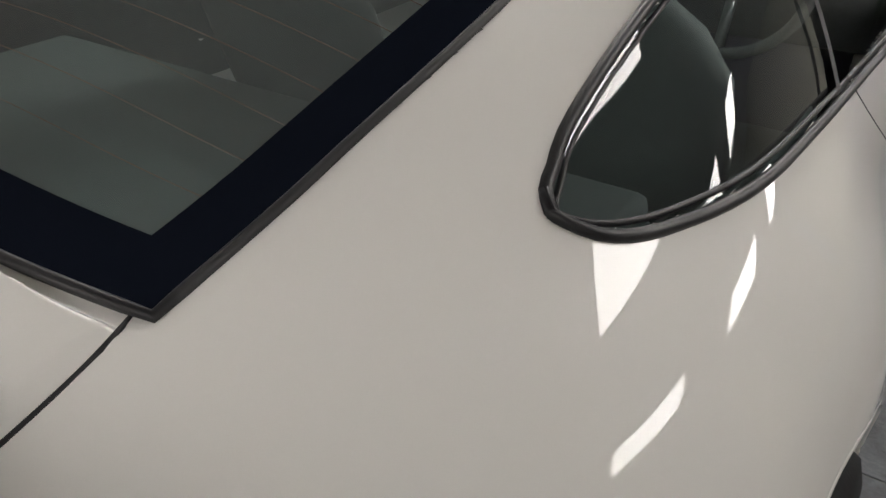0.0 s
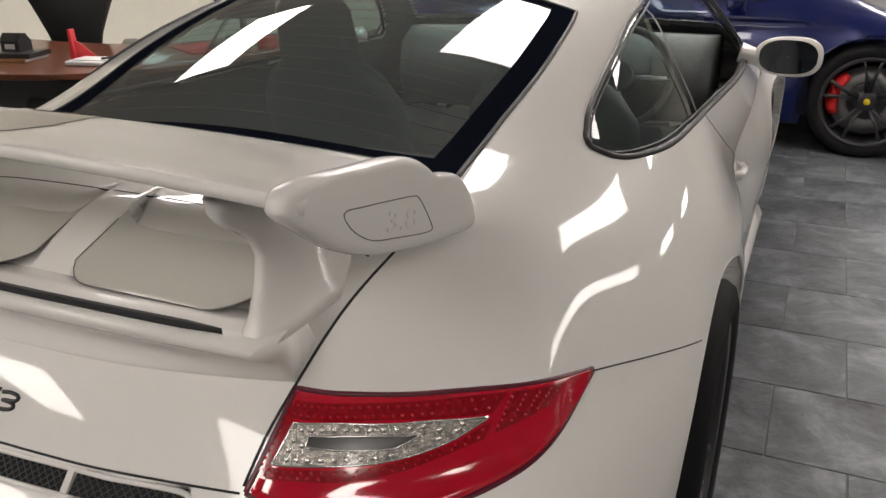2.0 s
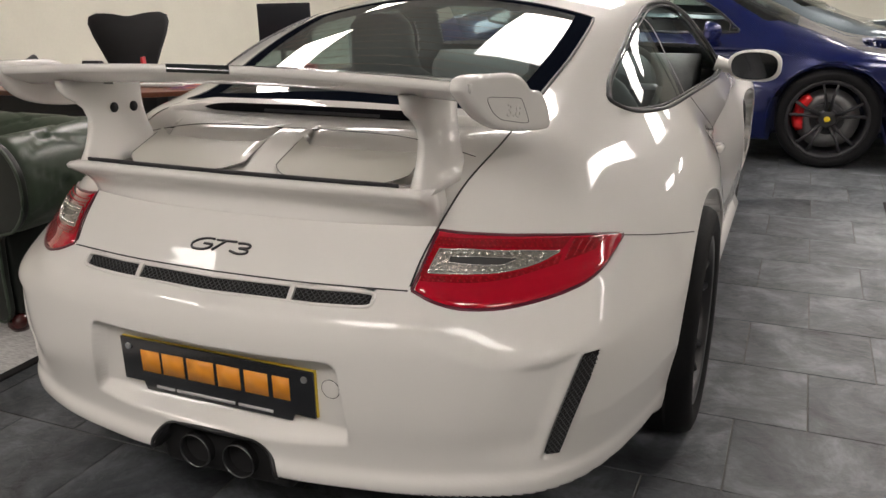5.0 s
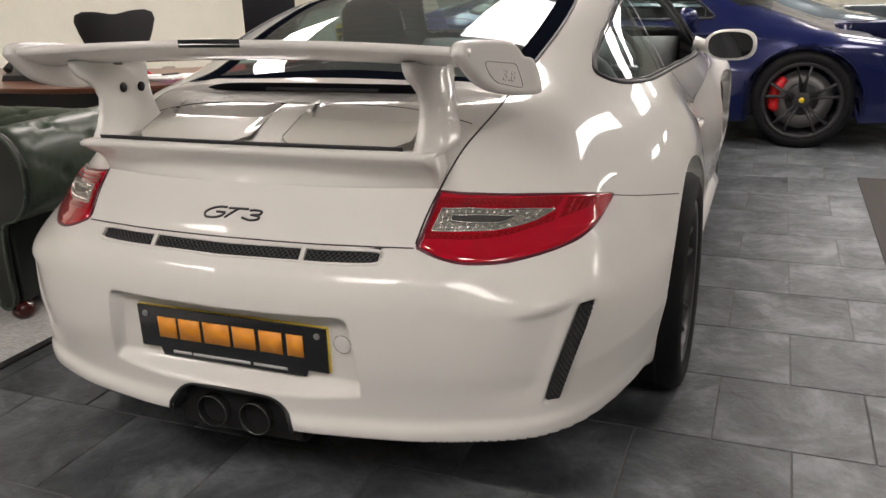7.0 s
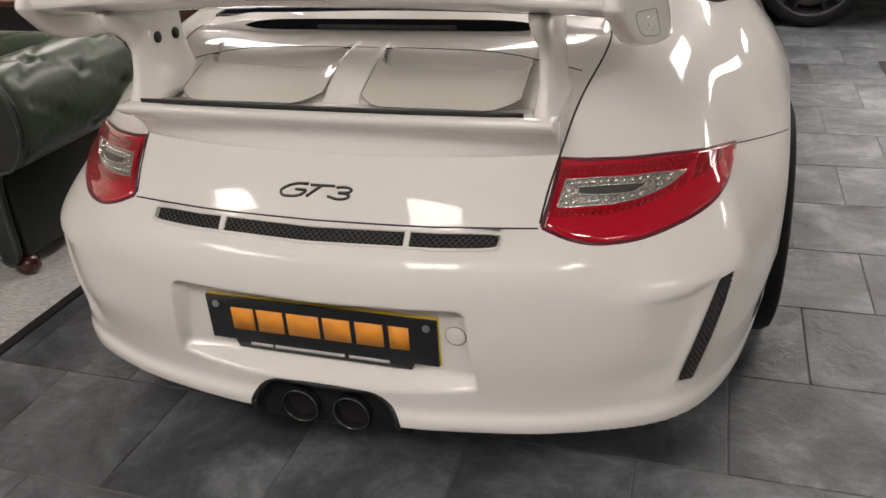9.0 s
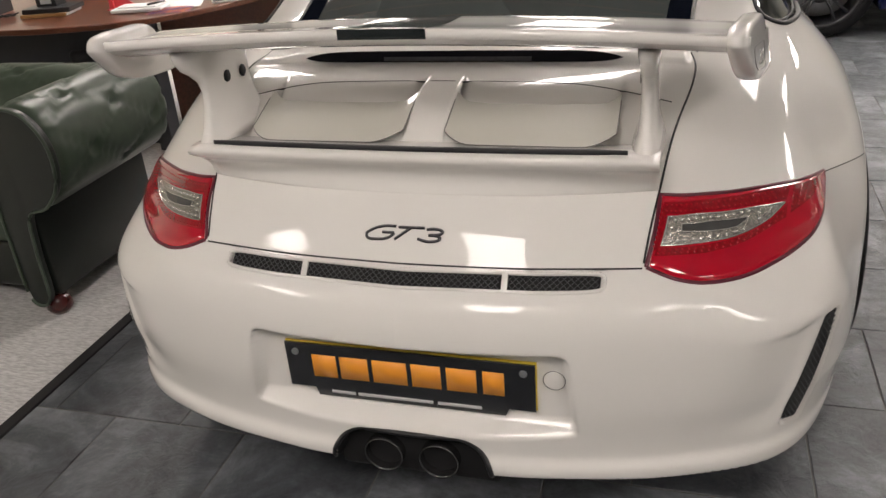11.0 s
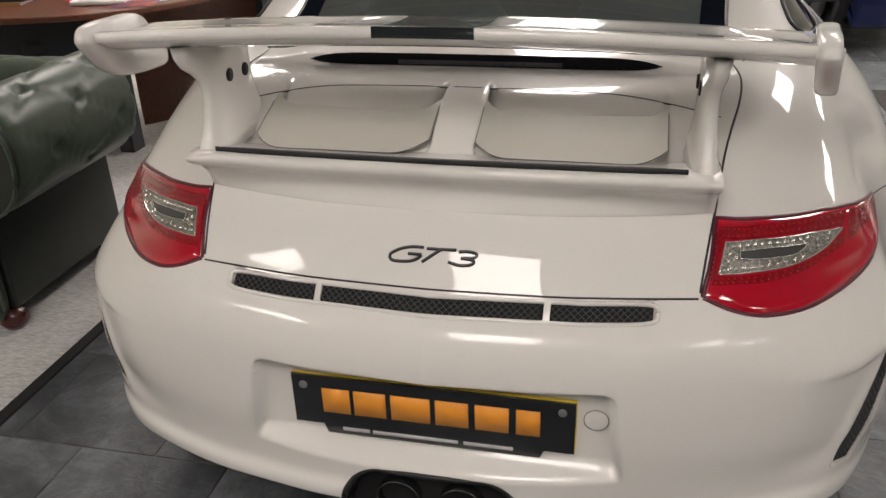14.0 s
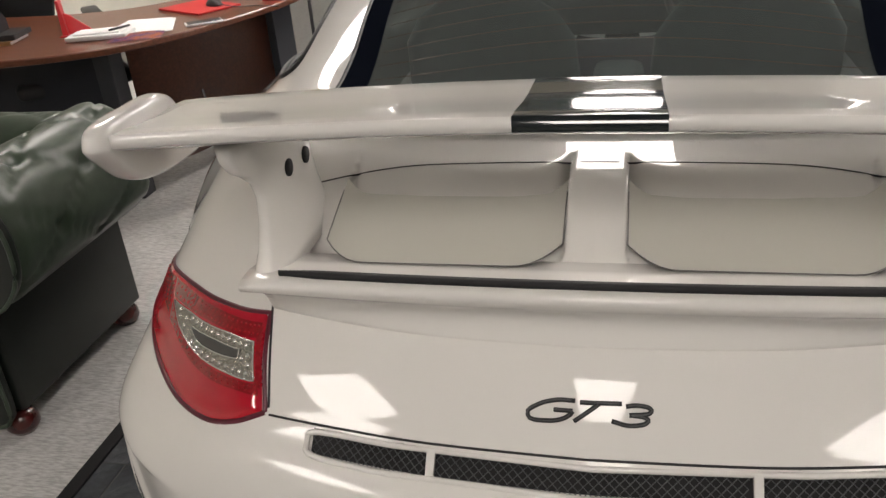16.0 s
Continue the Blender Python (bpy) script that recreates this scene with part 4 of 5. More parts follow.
def rear_details(car):
    """Grilles, plate, pipes, lettering and gaps of the white coupe."""
    # three meshes in the slot
    def slot(x0, x1):
        g = np.array([[(x, 0, z) for x in np.linspace(x0, x1, 16)] for z in (0.6675, 0.679, 0.6905)])
        g[:, :, 1] = tail_plan(np.abs(g[:, :, 0])) + tail_y(g[:, :, 2]) + 0.004
        return g
    ring = []
    for a in np.linspace(0, 2 * math.pi, 160, endpoint=False):
        ca, sa = math.cos(a), math.sin(a)
        ring.append((0.378 * math.copysign(abs(ca) ** 0.12, ca), 0.679 + 0.0125 * math.copysign(abs(sa) ** 0.35, sa)))
    ring = np.array([(x, tail_y(z) + tail_plan(abs(x)) + 0.001, z) for x, z in ring + ring[:1]])
    part("slot_frame", tube_bm(ring, 0.0042, 8), M["white"], car)
    grille = part("air_slot", box_bm(-0.37, 0.37, 0.135, 0.145, 0.65, 0.71), M["inner"], car)
    for x0, x1 in ((-0.371, -0.206), (-0.194, 0.194), (0.206, 0.371)):
        wire_grille(slot(x0, x1), 0.0125, grille, 0.003)
    for x in (-0.2, 0.2):
        part("slot_divider", loft_bm([[(x - 0.0055, y, z), (x + 0.0055, y, z), (x + 0.0055, 0.13, z), (x - 0.0055, 0.13, z)] for z, y in ((0.665, 0.062), (0.679, 0.074), (0.693, 0.087))]), M["white"], grille, "", False)
    # corner outlets
    for sign in (1, -1):
        rows = []
        for z in np.linspace(0.345, 0.559, 14):
            mid = 0.757 + 0.30 * (z - 0.445)
            rows.append([(sign * (mid + d), 0.0, z) for d in np.linspace(-0.015, 0.015, 5)])
        g = np.array(rows)
        g[:, :, 1] = 0.010 + 0.012 * (np.clip(g[:, :, 2] - 0.345, 0, 1) / 0.214) ** 2 + tail_plan(np.abs(g[:, :, 0]) * (1 + 0.18 * np.maximum(0.42 - g[:, :, 2], 0))) + tail_y(g[:, :, 2])
        g[:, :, 1] -= np.linspace(0.001, 0.008, 5)[None, :]
        vent = part("corner_outlet", grid_bm(g + np.array([0, 0.006, 0])), M["inner"], car)
        wire_grille(np.swapaxes(g, 0, 1), 0.0115, vent, 0.003, wire=0.0007)
    # number plate with its dealer strip
    plate = part("number_plate", plate_bm([(-0.2605, 0.411), (0.2592, 0.411), (0.2592, 0.5216), (-0.2605, 0.5216)], 0.006, 0.001, pose(0, 0.054, 0)), M["plate_yellow"], car, "yellow number plate behind a black dealer plate")
    plate.matrix_local = pose(0, 0, 0)
    front = part("dealer_plate", plate_bm([(-0.2595, 0.4145), (-0.205, 0.4145), (-0.198, 0.395), (0.198, 0.395), (0.205, 0.4115), (0.2575, 0.4115), (0.2575, 0.5195), (-0.2595, 0.5212)], 0.005, 0.001, pose(0, 0.048, 0)), M["plate"], plate, "black dealer plate with orange bars")
    for x, w in ((-0.176, 0.052), (-0.112, 0.060), (-0.036, 0.072), (0.040, 0.060), (0.112, 0.060), (0.176, 0.042)):
        part("letter_bar", plate_bm([(x - w / 2, 0.443), (x + w / 2, 0.443), (x + w / 2, 0.496), (x - w / 2, 0.496)], 0.002, 0.0, pose(0, 0.0465, 0)), M["orange"], front)
    for x, w in ((-0.142, 0.052), (-0.03, 0.16), (0.105, 0.09)):
        part("line_bar", plate_bm([(x - w / 2, 0.4045), (x + w / 2, 0.4045), (x + w / 2, 0.4115), (x - w / 2, 0.4115)], 0.002, 0.0, pose(0, 0.0467, 0)), M["white_print"], front)
    for x in (-0.237, 0.235):
        part("plate_screw", cyl_bm(0.0075, 0.005, Matrix.Translation((x, 0.047, 0.500)) @ pose(0, 0, 0, 90, 0, 0), 18, bevel=0.001), M["steel"], plate, "steel screw")
    # towing eye cover: a round disc with a fine gap
    eye = part("towing_eye_cover", cyl_bm(0.0205, 0.004, Matrix.Translation((0.292, 0.0585, 0.484)) @ pose(0, 0, 0, 90, 0, 0), 36, bevel=0.001), M["white"], car)
    part("cover_gap", lathe_ring(0.0212, 0.0007, (0.292, 0.0575, 0.484)), M["seam_soft"], eye)
    # twin tail pipes in a black surround
    shroud = part("pipe_surround", box_bm(-0.172, 0.182, 0.048, 0.155, 0.215, 0.362, 0.012), M["inner"], car, "black pipe surround")
    for sign in (1, -1):
        pipe = part("tail_pipe", lathe_bm([(0.032, 0.16), (0.040, 0.12), (0.0425, 0.02), (0.0425, -0.002), (0.041, -0.005), (0.039, -0.001), (0.038, 0.03), (0.036, 0.15)], 40), M["pipe"], car, "dark steel tail pipe")
        pipe.matrix_local = Matrix.Translation((sign * 0.060 - 0.004, 0.030, 0.272)) @ pose(0, 0, 0, 0, 0, 90)
        part("pipe_inside", cyl_bm(0.041, 0.004, Matrix.Translation((0.13, 0, 0)) @ pose(0, 0, 0, 0, 90, 0), 30), M["inner"], pipe)
    lip = [(-0.152, 0.040, 0.282), (-0.150, 0.034, 0.298), (-0.138, 0.026, 0.318), (-0.10, 0.018, 0.340), (0, 0.014, 0.345), (0.11, 0.018, 0.340), (0.146, 0.026, 0.318), (0.158, 0.034, 0.298), (0.160, 0.040, 0.282)]
    c = np.array(lip)
    fine = np.stack([curve(np.arange(9), c[:, k])(np.linspace(0, 8, 40)) for k in range(3)], 1)
    fine = onto((fine - (0.004, 0, 0.24)) * (1.035, 1, 1.05) + (0.004, 0, 0.24), 0.0)
    part("pipe_trim", tube_bm(fine, 0.0055, 8), M["trim"], shroud)
    # model lettering
    model_badge(car)
    # gaps between panels
    for sign in (1, -1):
        seam(mirror_x([(0.445, 0.137, 0.704), (0.452, 0.18, 0.75), (0.466, 0.24, 0.802), (0.48, 0.36, 0.87), (0.493, 0.52, 0.92), (0.497, 0.64, 0.955), (0.496, 0.70, 0.98)], sign), car, 0.0023)
        seam(mirror_x([(0.808, 0.54, 0.733), (0.87, 0.66, 0.705), (0.926, 0.83, 0.668)], sign), car, 0.0016)
        seam(mirror_x([(0.767, 1.577, 0.905), (0.82, 1.60, 0.86), (0.87, 1.655, 0.78), (0.89, 1.70, 0.68), (0.885, 1.70, 0.5), (0.87, 1.66, 0.33)], sign), car, 0.0016)
    seam([(-0.443, 0.13, 0.697), (-0.2, 0.09, 0.70), (0, 0.08, 0.701), (0.2, 0.09, 0.70), (0.443, 0.13, 0.697)], car, 0.002)
    seam([(-0.485, 0.425, 0.92), (-0.25, 0.452, 0.94), (0, 0.458, 0.94), (0.25, 0.452, 0.94), (0.485, 0.425, 0.92)], car, 0.0016)
    # high brake lamp: a long black leaf shape with a dull lens
    rows = []
    for t in np.linspace(-1, 1, 9):
        rows.append([(0.369 * s, 0.568 + 0.010 * t * (1 - abs(s) ** 9), 0.966 + 0.011 * t * (1 - abs(s) ** 9)) for s in np.linspace(-1, 1, 50)])
    g = onto(np.array(rows).reshape(-1, 3), 0.0045).reshape(9, 50, 3)
    high = part("high_brake_lamp", grid_bm(g), M["lamp_black"], car, "slim black high brake lamp")
    part("lamp_strip", grid_bm(onto(g[1:6, 13:37].reshape(-1, 3), 0.0060).reshape(5, 24, 3)), M["lens_smoke"], high, "smoked grey lens")
    # sill skirts
    for sign in (1, -1):
        part("sill", loft_bm([[(sign * (0.86 + dx), y, 0.17 + dz) for dx, dz in ((0, -0.03), (0.035, -0.025), (0.04, 0.0), (0.015, 0.05), (0, 0.055))] for y in np.linspace(1.42, 3.05, 12)]), M["white"], car)


def lathe_ring(radius, thick, at):
    pts = [(at[0] + radius * math.cos(a), at[1], at[2] + radius * math.sin(a)) for a in np.linspace(0, 2 * math.pi, 40)]
    return tube_bm(pts, thick, 6)


M["pipe"] = material("pipe_steel", (0.12, 0.12, 0.125), 0.25, metal=0.9, grain=0.3)
M["lens_smoke"] = material("smoked_lens", (0.05, 0.05, 0.055), 0.35, spec=0.15, grain=0.5, grain_scale=120)


def rear_wing(car):
    """The fixed wing on two posts above a lipped base."""
    wing = new("rear_wing")
    wing.parent = car
    wing["label"] = "white fixed rear wing with black centre stripe"

    def foil(x, scale=1.0):
        out = []
        te = (0.105, 1.128 - 0.020 * (x / 0.6) ** 2)
        for c, up in ((0.0, 0.006), (0.02, 0.0075), (0.15, 0.012), (0.35, 0.013), (0.6, 0.012), (0.8, 0.010), (0.93, 0.006), (1.0, 0.0),
                      (0.95, -0.008), (0.8, -0.018), (0.6, -0.024), (0.35, -0.022), (0.15, -0.016), (0.02, -0.0105), (0.0, -0.009)):
            y = te[0] + 0.262 * c * scale
            out.append((x, y, te[1] - 0.028 * c - 0.050 * c * (1 - c) + up))
        return out
    spans = np.linspace(-0.588, 0.588, 61)
    part("wing_blade", loft_bm([foil(x) for x in spans]), M["white"], wing)
    stripe = []
    for x in np.linspace(-0.079, 0.079, 9):
        f = foil(x)
        stripe.append([(p[0], p[1] + (-0.0012 if i in (0, 14) else 0), p[2] + (0.0010 if i < 8 else -0.0008)) for i, p in list(enumerate(f))[14:15] + list(enumerate(f))[0:8]])
    part("wing_stripe", grid_bm(stripe), M["stripe"], wing, "black vinyl centre stripe")
    # end plates
    outline = curve_loop([(0.085, 1.109), (0.098, 1.125), (0.14, 1.128), (0.21, 1.122), (0.27, 1.117), (0.305, 1.109), (0.330, 1.094), (0.352, 1.076), (0.392, 1.067), (0.415, 1.043), (0.428, 1.009), (0.418, 0.988), (0.35, 0.993), (0.27, 1.005), (0.205, 1.021), (0.155, 1.044), (0.114, 1.077), (0.091, 1.097)], 90)
    cy, cz = outline[:, 0].mean(), outline[:, 1].mean()

    def face_x(y, z):
        return 0.588 + 0.16 * (y - 0.1) + 0.1 * (1.08 - z)
    for sign in (1, -1):
        rings = []
        for dx, s in ((-0.034, 0.4), (-0.034, 0.86), (-0.030, 0.95), (-0.022, 0.995), (-0.010, 1.0), (-0.003, 0.975), (-0.0006, 0.94), (0.0, 0.8), (0.0, 0.4), (0.0, 0.05)):
            rings.append([(sign * (face_x(cy + (y - cy) * s, cz + (z - cz) * s) + dx), cy + (y - cy) * s, cz + (z - cz) * s) for y, z in outline])
        plate = part("end_plate", loft_bm(rings), M["white"], wing)
        inset = curve_loop([(0.169, 1.079), (0.176, 1.064), (0.190, 1.050), (0.213, 1.037), (0.25, 1.028), (0.30, 1.017), (0.318, 1.015), (0.322, 1.019), (0.314, 1.040), (0.304, 1.059), (0.293, 1.066), (0.25, 1.073), (0.20, 1.080), (0.178, 1.083)], 70)
        ring = [(sign * face_x(y, z), y, z) for y, z in inset]
        part("inset_gap", tube_bm(ring + ring[:1], 0.0008, 6), M["seam_soft"], plate)
        data = text_mesh("3.8", 0.048, 0.0008, 0.25)
        for v in data.vertices:
            a, b, c = v.co
            y, z = 0.262 + sign * a, 1.045 + b * 0.72 - 0.2 * sign * a
            v.co = (sign * (face_x(y, z) + c), y, z)
        data.materials.clear()
        data.materials.append(M["white"])
        link("displacement_badge", data, plate, "raised white numerals")
        # post
        sections = []
        for z, r0, r1, t in ((0.875, 0.175, 0.46, 0.030), (0.892, 0.188, 0.445, 0.024), (0.915, 0.203, 0.43, 0.019), (0.95, 0.218, 0.415, 0.0165), (0.985, 0.225, 0.405, 0.016), (1.01, 0.215, 0.402, 0.016),
                             (1.030, 0.190, 0.402, 0.0165), (1.045, 0.165, 0.402, 0.018), (1.064, 0.150, 0.388, 0.020), (1.083, 0.147, 0.335, 0.021)):
            ring = []
            for a in np.linspace(0, 2 * math.pi, 40, endpoint=False):
                ca, sa = math.cos(a), math.sin(a)
                ring.append((sign * 0.437 + t * math.copysign(abs(sa) ** 0.55, sa), (r0 + r1) / 2 + (r1 - r0) / 2 * math.copysign(abs(ca) ** 0.8, ca), z))
            sections.append(ring)
        post = part("wing_post", loft_bm(sections), M["white"], wing)
        for y, z in ((0.293, 1.003), (0.358, 0.997)):
            part("bolt_hole", cyl_bm(0.0125, 0.003, Matrix.Translation((sign * (0.437 - 0.0165), y, z)) @ pose(0, 0, 0, 0, 90, 0), 24), M["inner"], post, "dark round bolt hole")
        for y in (0.270, 0.335):
            c = (y - 0.105) / 0.262
            z = 1.128 - 0.020 * (0.437 / 0.6) ** 2 - 0.028 * c - 0.050 * c * (1 - c) - 0.0235
            part("bolt_cover", cyl_bm(0.011, 0.004, Matrix.Translation((sign * 0.405, y, z)) @ pose(0, 0, 0, -10, 0, 0), 24, bevel=0.001), M["seam_soft"], post, "grey oval bolt cover")
    # lip at the lid's trailing edge
    def lip(x):
        b = 0.012 * (x / 0.45) ** 2
        e = 0.006 * max(0, abs(x) - 0.40) / 0.06
        foot = tail_y(0.800) + float(tail_plan(abs(x))) * 1.4 + 0.003
        cove = []
        for w in np.linspace(0.12, 1, 8):
            cove.append((x, 0.158 + b + (foot - 0.158 - b) * w + 0.026 * math.sin(math.pi * w) * (1 - 0.5 * w), 0.870 - 0.071 * w))
        return [(x, 0.268 + b, 0.877), (x, 0.222 + b, 0.884), (x, 0.188 + b, 0.891), (x, 0.160 + b, 0.897 - e), (x, 0.149 + b, 0.893 - e), (x, 0.146 + b, 0.885), (x, 0.150 + b, 0.877), *cove, (x, 0.30 + b, 0.80)]
    part("spoiler_lip", loft_bm([lip(x) for x in np.linspace(-0.462, 0.462, 50)]), M["white"], wing)
    strip = []
    for x in np.linspace(-0.408, 0.408, 60):
        b = 0.012 * (x / 0.45) ** 2
        w = 0.010 * min(1, (0.412 - abs(x)) / 0.06) + 0.001
        strip.append([(x, 0.166 + b - w / 2, 0.897), (x, 0.166 + b - w / 2, 0.904), (x, 0.166 + b + w / 2, 0.904), (x, 0.166 + b + w / 2, 0.895)])
    part("lip_strip", loft_bm(strip), M["seam"], wing, "black rubber lip strip")
    # sloping panels let into the intake ramps, the wing's shade in their colour
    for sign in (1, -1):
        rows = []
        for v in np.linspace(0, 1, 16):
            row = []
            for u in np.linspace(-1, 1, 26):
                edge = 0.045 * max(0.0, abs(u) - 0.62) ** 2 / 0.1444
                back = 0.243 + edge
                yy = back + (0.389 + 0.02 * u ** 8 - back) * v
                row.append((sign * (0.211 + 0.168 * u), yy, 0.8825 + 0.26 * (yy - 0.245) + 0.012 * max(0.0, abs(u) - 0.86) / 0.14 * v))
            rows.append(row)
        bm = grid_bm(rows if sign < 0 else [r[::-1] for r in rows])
        part("intake_panel", bm, M["panel_shaded"], wing, "smooth intake panel with the wing's shade in its grey")
        rim = [(x, y, z + 0.0004) for x, y, z in rows[0]]
        rim = [(x, y, z + 0.0004) for x, y, z in [r[0] for r in rows[12:0:-1]]] + rim + [(x, y, z + 0.0004) for x, y, z in [r[-1] for r in rows[1:13]]]
        part("panel_gap", tube_bm(rim, 0.0010, 5), M["seam_soft"], wing)
    return wing


def curve_loop(points, n):
    """A smooth closed loop through points of two coordinates."""
    p = np.array(points, float)
    k = len(p)
    out = []
    for u in np.linspace(0, k, n, endpoint=False):
        i, t = int(u), u - int(u)
        a, b, c, d = p[(i - 1) % k], p[i % k], p[(i + 1) % k], p[(i + 2) % k]
        out.append(0.5 * (2 * b + (c - a) * t + (2 * a - 5 * b + 4 * c - d) * t * t + (3 * b - a - 3 * c + d) * t ** 3))
    return np.array(out)


# body white greyed to hold the shade that the wing throws
M["panel_shaded"] = material("intake_panel_shaded", (0.50, 0.49, 0.44), 0.3, coat=0.7, spec=0.1, grain=0.03, grain_scale=700)
M["stripe"] = material("stripe_vinyl", (0.010, 0.014, 0.016), 0.10, coat=1.0, grain=0.1)
M["seam_soft"] = material("fine_gap", (0.16, 0.155, 0.15), 0.6)


def bucket_seat(car, x):
    s = new("bucket_seat")
    s.parent = car
    s.matrix_local = pose(x, 2.0, 0.22)
    s["label"] = "black sports bucket seat"
    rings = []
    for z, w, y in ((0.22, 0.21, -0.17), (0.35, 0.25, -0.22), (0.5, 0.26, -0.27), (0.62, 0.25, -0.31), (0.70, 0.20, -0.335), (0.74, 0.145, -0.35), (0.82, 0.13, -0.37), (0.90, 0.12, -0.385), (0.94, 0.08, -0.39)):
        rings.append([(w * math.cos(a), y + (0.055 + 0.03 * abs(math.cos(a)) ** 3) * math.sin(a), z) for a in np.linspace(0, 2 * math.pi, 28, endpoint=False)])
    part("backrest", loft_bm(rings), M["cabin"], s)
    part("cushion", box_bm(-0.25, 0.25, -0.2, 0.32, 0.06, 0.22, 0.05, 4), M["cabin"], s)
    return s


def interior(car):
    # slab added low under the body to block light from the floor
    part("floor_tray", box_bm(-0.56, 0.56, 0.34, 4.2, 0.12, 0.17, 0.01), M["trim"], car, "black slab added to darken the floor under the car")
    part("cabin_floor", box_bm(-0.7, 0.7, 0.9, 3.1, 0.18, 0.22, 0.01), M["cabin"], car)
    part("rear_shelf", box_bm(-0.62, 0.62, 0.72, 1.35, 0.72, 0.80, 0.02), M["cabin"], car)
    part("tunnel", box_bm(-0.10, 0.10, 1.3, 2.75, 0.22, 0.50, 0.04), M["cabin"], car)
    dash = [[(x, 2.86 + dy - 0.04 * math.cos(x * 2.2), z) for dy, z in ((0.25, 0.60), (-0.08, 0.60), (-0.12, 0.72), (-0.08, 0.86), (0.02, 0.915), (0.25, 0.90))] for x in np.linspace(-0.66, 0.66, 24)]
    part("dashboard", loft_bm(dash), M["cabin"], car, "black dashboard")
    for x in (0.36, -0.36):
        bucket_seat(car, x)
    ring = []
    for a in np.linspace(0, 2 * math.pi, 40):
        ring.append((0.36 + 0.185 * math.cos(a), 2.55 + 0.07 * math.sin(a), 0.80 + 0.17 * math.sin(a)))
    w = part("steering_wheel", tube_bm(ring, 0.015, 8), M["cabin"], car, "black steering wheel")
    for a in (0, math.pi, -math.pi / 2):
        part("spoke", tube_bm([(0.36, 2.56, 0.80), (0.36 + 0.18 * math.cos(a), 2.55 + 0.065 * math.sin(a), 0.80 + 0.165 * math.sin(a))], 0.014, 8), M["steel"], w)
    part("hub", cyl_bm(0.055, 0.05, Matrix.Translation((0.36, 2.56, 0.80)) @ pose(0, 0, 0, 68, 0, 0), 24, bevel=0.01), M["cabin"], w)


car = coupe("white_sports_coupe", M["white"], "white rear-engined sports coupe with fixed rear wing parked on tiles", FINE)
windows(car)
rear_details(car)
rear_wing(car)
interior(car)
for s in (1, -1):
    tail_lamp(car, s)
    door_mirror(car, M["white"], s)
    door_handle(car, M["white"], s)
    wheel(car, s * 0.796, REAR_AXLE, 0.305, 0.333, 0.2413, M["satin_black"])
    wheel(car, s * 0.745, FRONT_AXLE, 0.235, 0.324, 0.2413, M["satin_black"])
# roof stripe
rows = [[(x, y, roof_z(y)) for x in np.linspace(-0.075, 0.075, 7)] for y in np.linspace(1.46, 2.55, 24)]
part("roof_stripe", grid_bm(onto(np.array(rows).reshape(-1, 3), 0.0012).reshape(24, 7, 3)), M["stripe"], car, "black vinyl roof stripe")


# ---------- the room ----------
def structure(name, bm, mat, label):
    return tagged(part(name, bm, mat, None, "", False), label, "room", kind="structure")


M["night"] = material("dark_pane", (0.01, 0.012, 0.016), 0.05, coat=1.0)
X0, X1, Y0, Y1, H = -4.3, 5.6, -6.5, 10.5, 2.55
structure("wall_west", box_bm(X0 - 0.15, X0, Y0, Y1, 0, H, 0), M["wall"], "plain cream plaster wall beside the desk")
structure("wall_north", box_bm(X0 - 0.15, X1 + 0.15, Y1, Y1 + 0.15, 0, H, 0), M["wall"], "plain cream plaster wall behind the cars")
structure("wall_south", box_bm(X0 - 0.15, X1 + 0.15, Y0 - 0.15, Y0, 0, H, 0), M["wall"], "plain cream plaster wall")
structure("wall_east", join_bm(box_bm(X1, X1 + 0.15, Y0, Y1, 0, 0.45, 0), box_bm(X1, X1 + 0.15, Y0, Y1, 2.25, H, 0), *[box_bm(X1, X1 + 0.15, y - 0.35, y + 0.35, 0.45, 2.25, 0) for y in (-6.15, -2.6, 1.2, 5.0, 8.8, 10.3)]), M["wall"], "cream wall with tall windows")
for k, y in enumerate((-4.375, -0.7, 3.1, 6.9)):
    win = tagged(empty("window_%d" % (k + 1), X1 + 0.05, y, 0.45), "tall white-framed showroom window, dark outside", "window", kind="structure")
    half = 1.425 if k == 0 else 1.55
    part("window_pane", box_bm(0.03, 0.04, -half, half, 0, 1.8, 0), M["night"], win, "", False)
    for a in np.linspace(-half, half, 4):
        part("window_frame", box_bm(-0.03, 0.03, a - 0.04, a + 0.04, 0, 1.8, 0.004), M["light_frame"], win, "", False)
    for z in (0.03, 0.9, 1.77):
        part("window_frame", box_bm(-0.025, 0.025, -half, half, z - 0.03, z + 0.03, 0.004), M["light_frame"], win, "", False)
structure("ceiling", box_bm(X0 - 0.15, X1 + 0.15, Y0 - 0.15, Y1 + 0.15, H, H + 0.12, 0), M["ceil"], "plain light grey ceiling")
floor = structure("floor", box_bm(X0 - 0.15, X1 + 0.15, Y0 - 0.15, Y1 + 0.15, -0.12, -0.003, 0), M["grout"], "dark grey slate tile floor with pale joints")


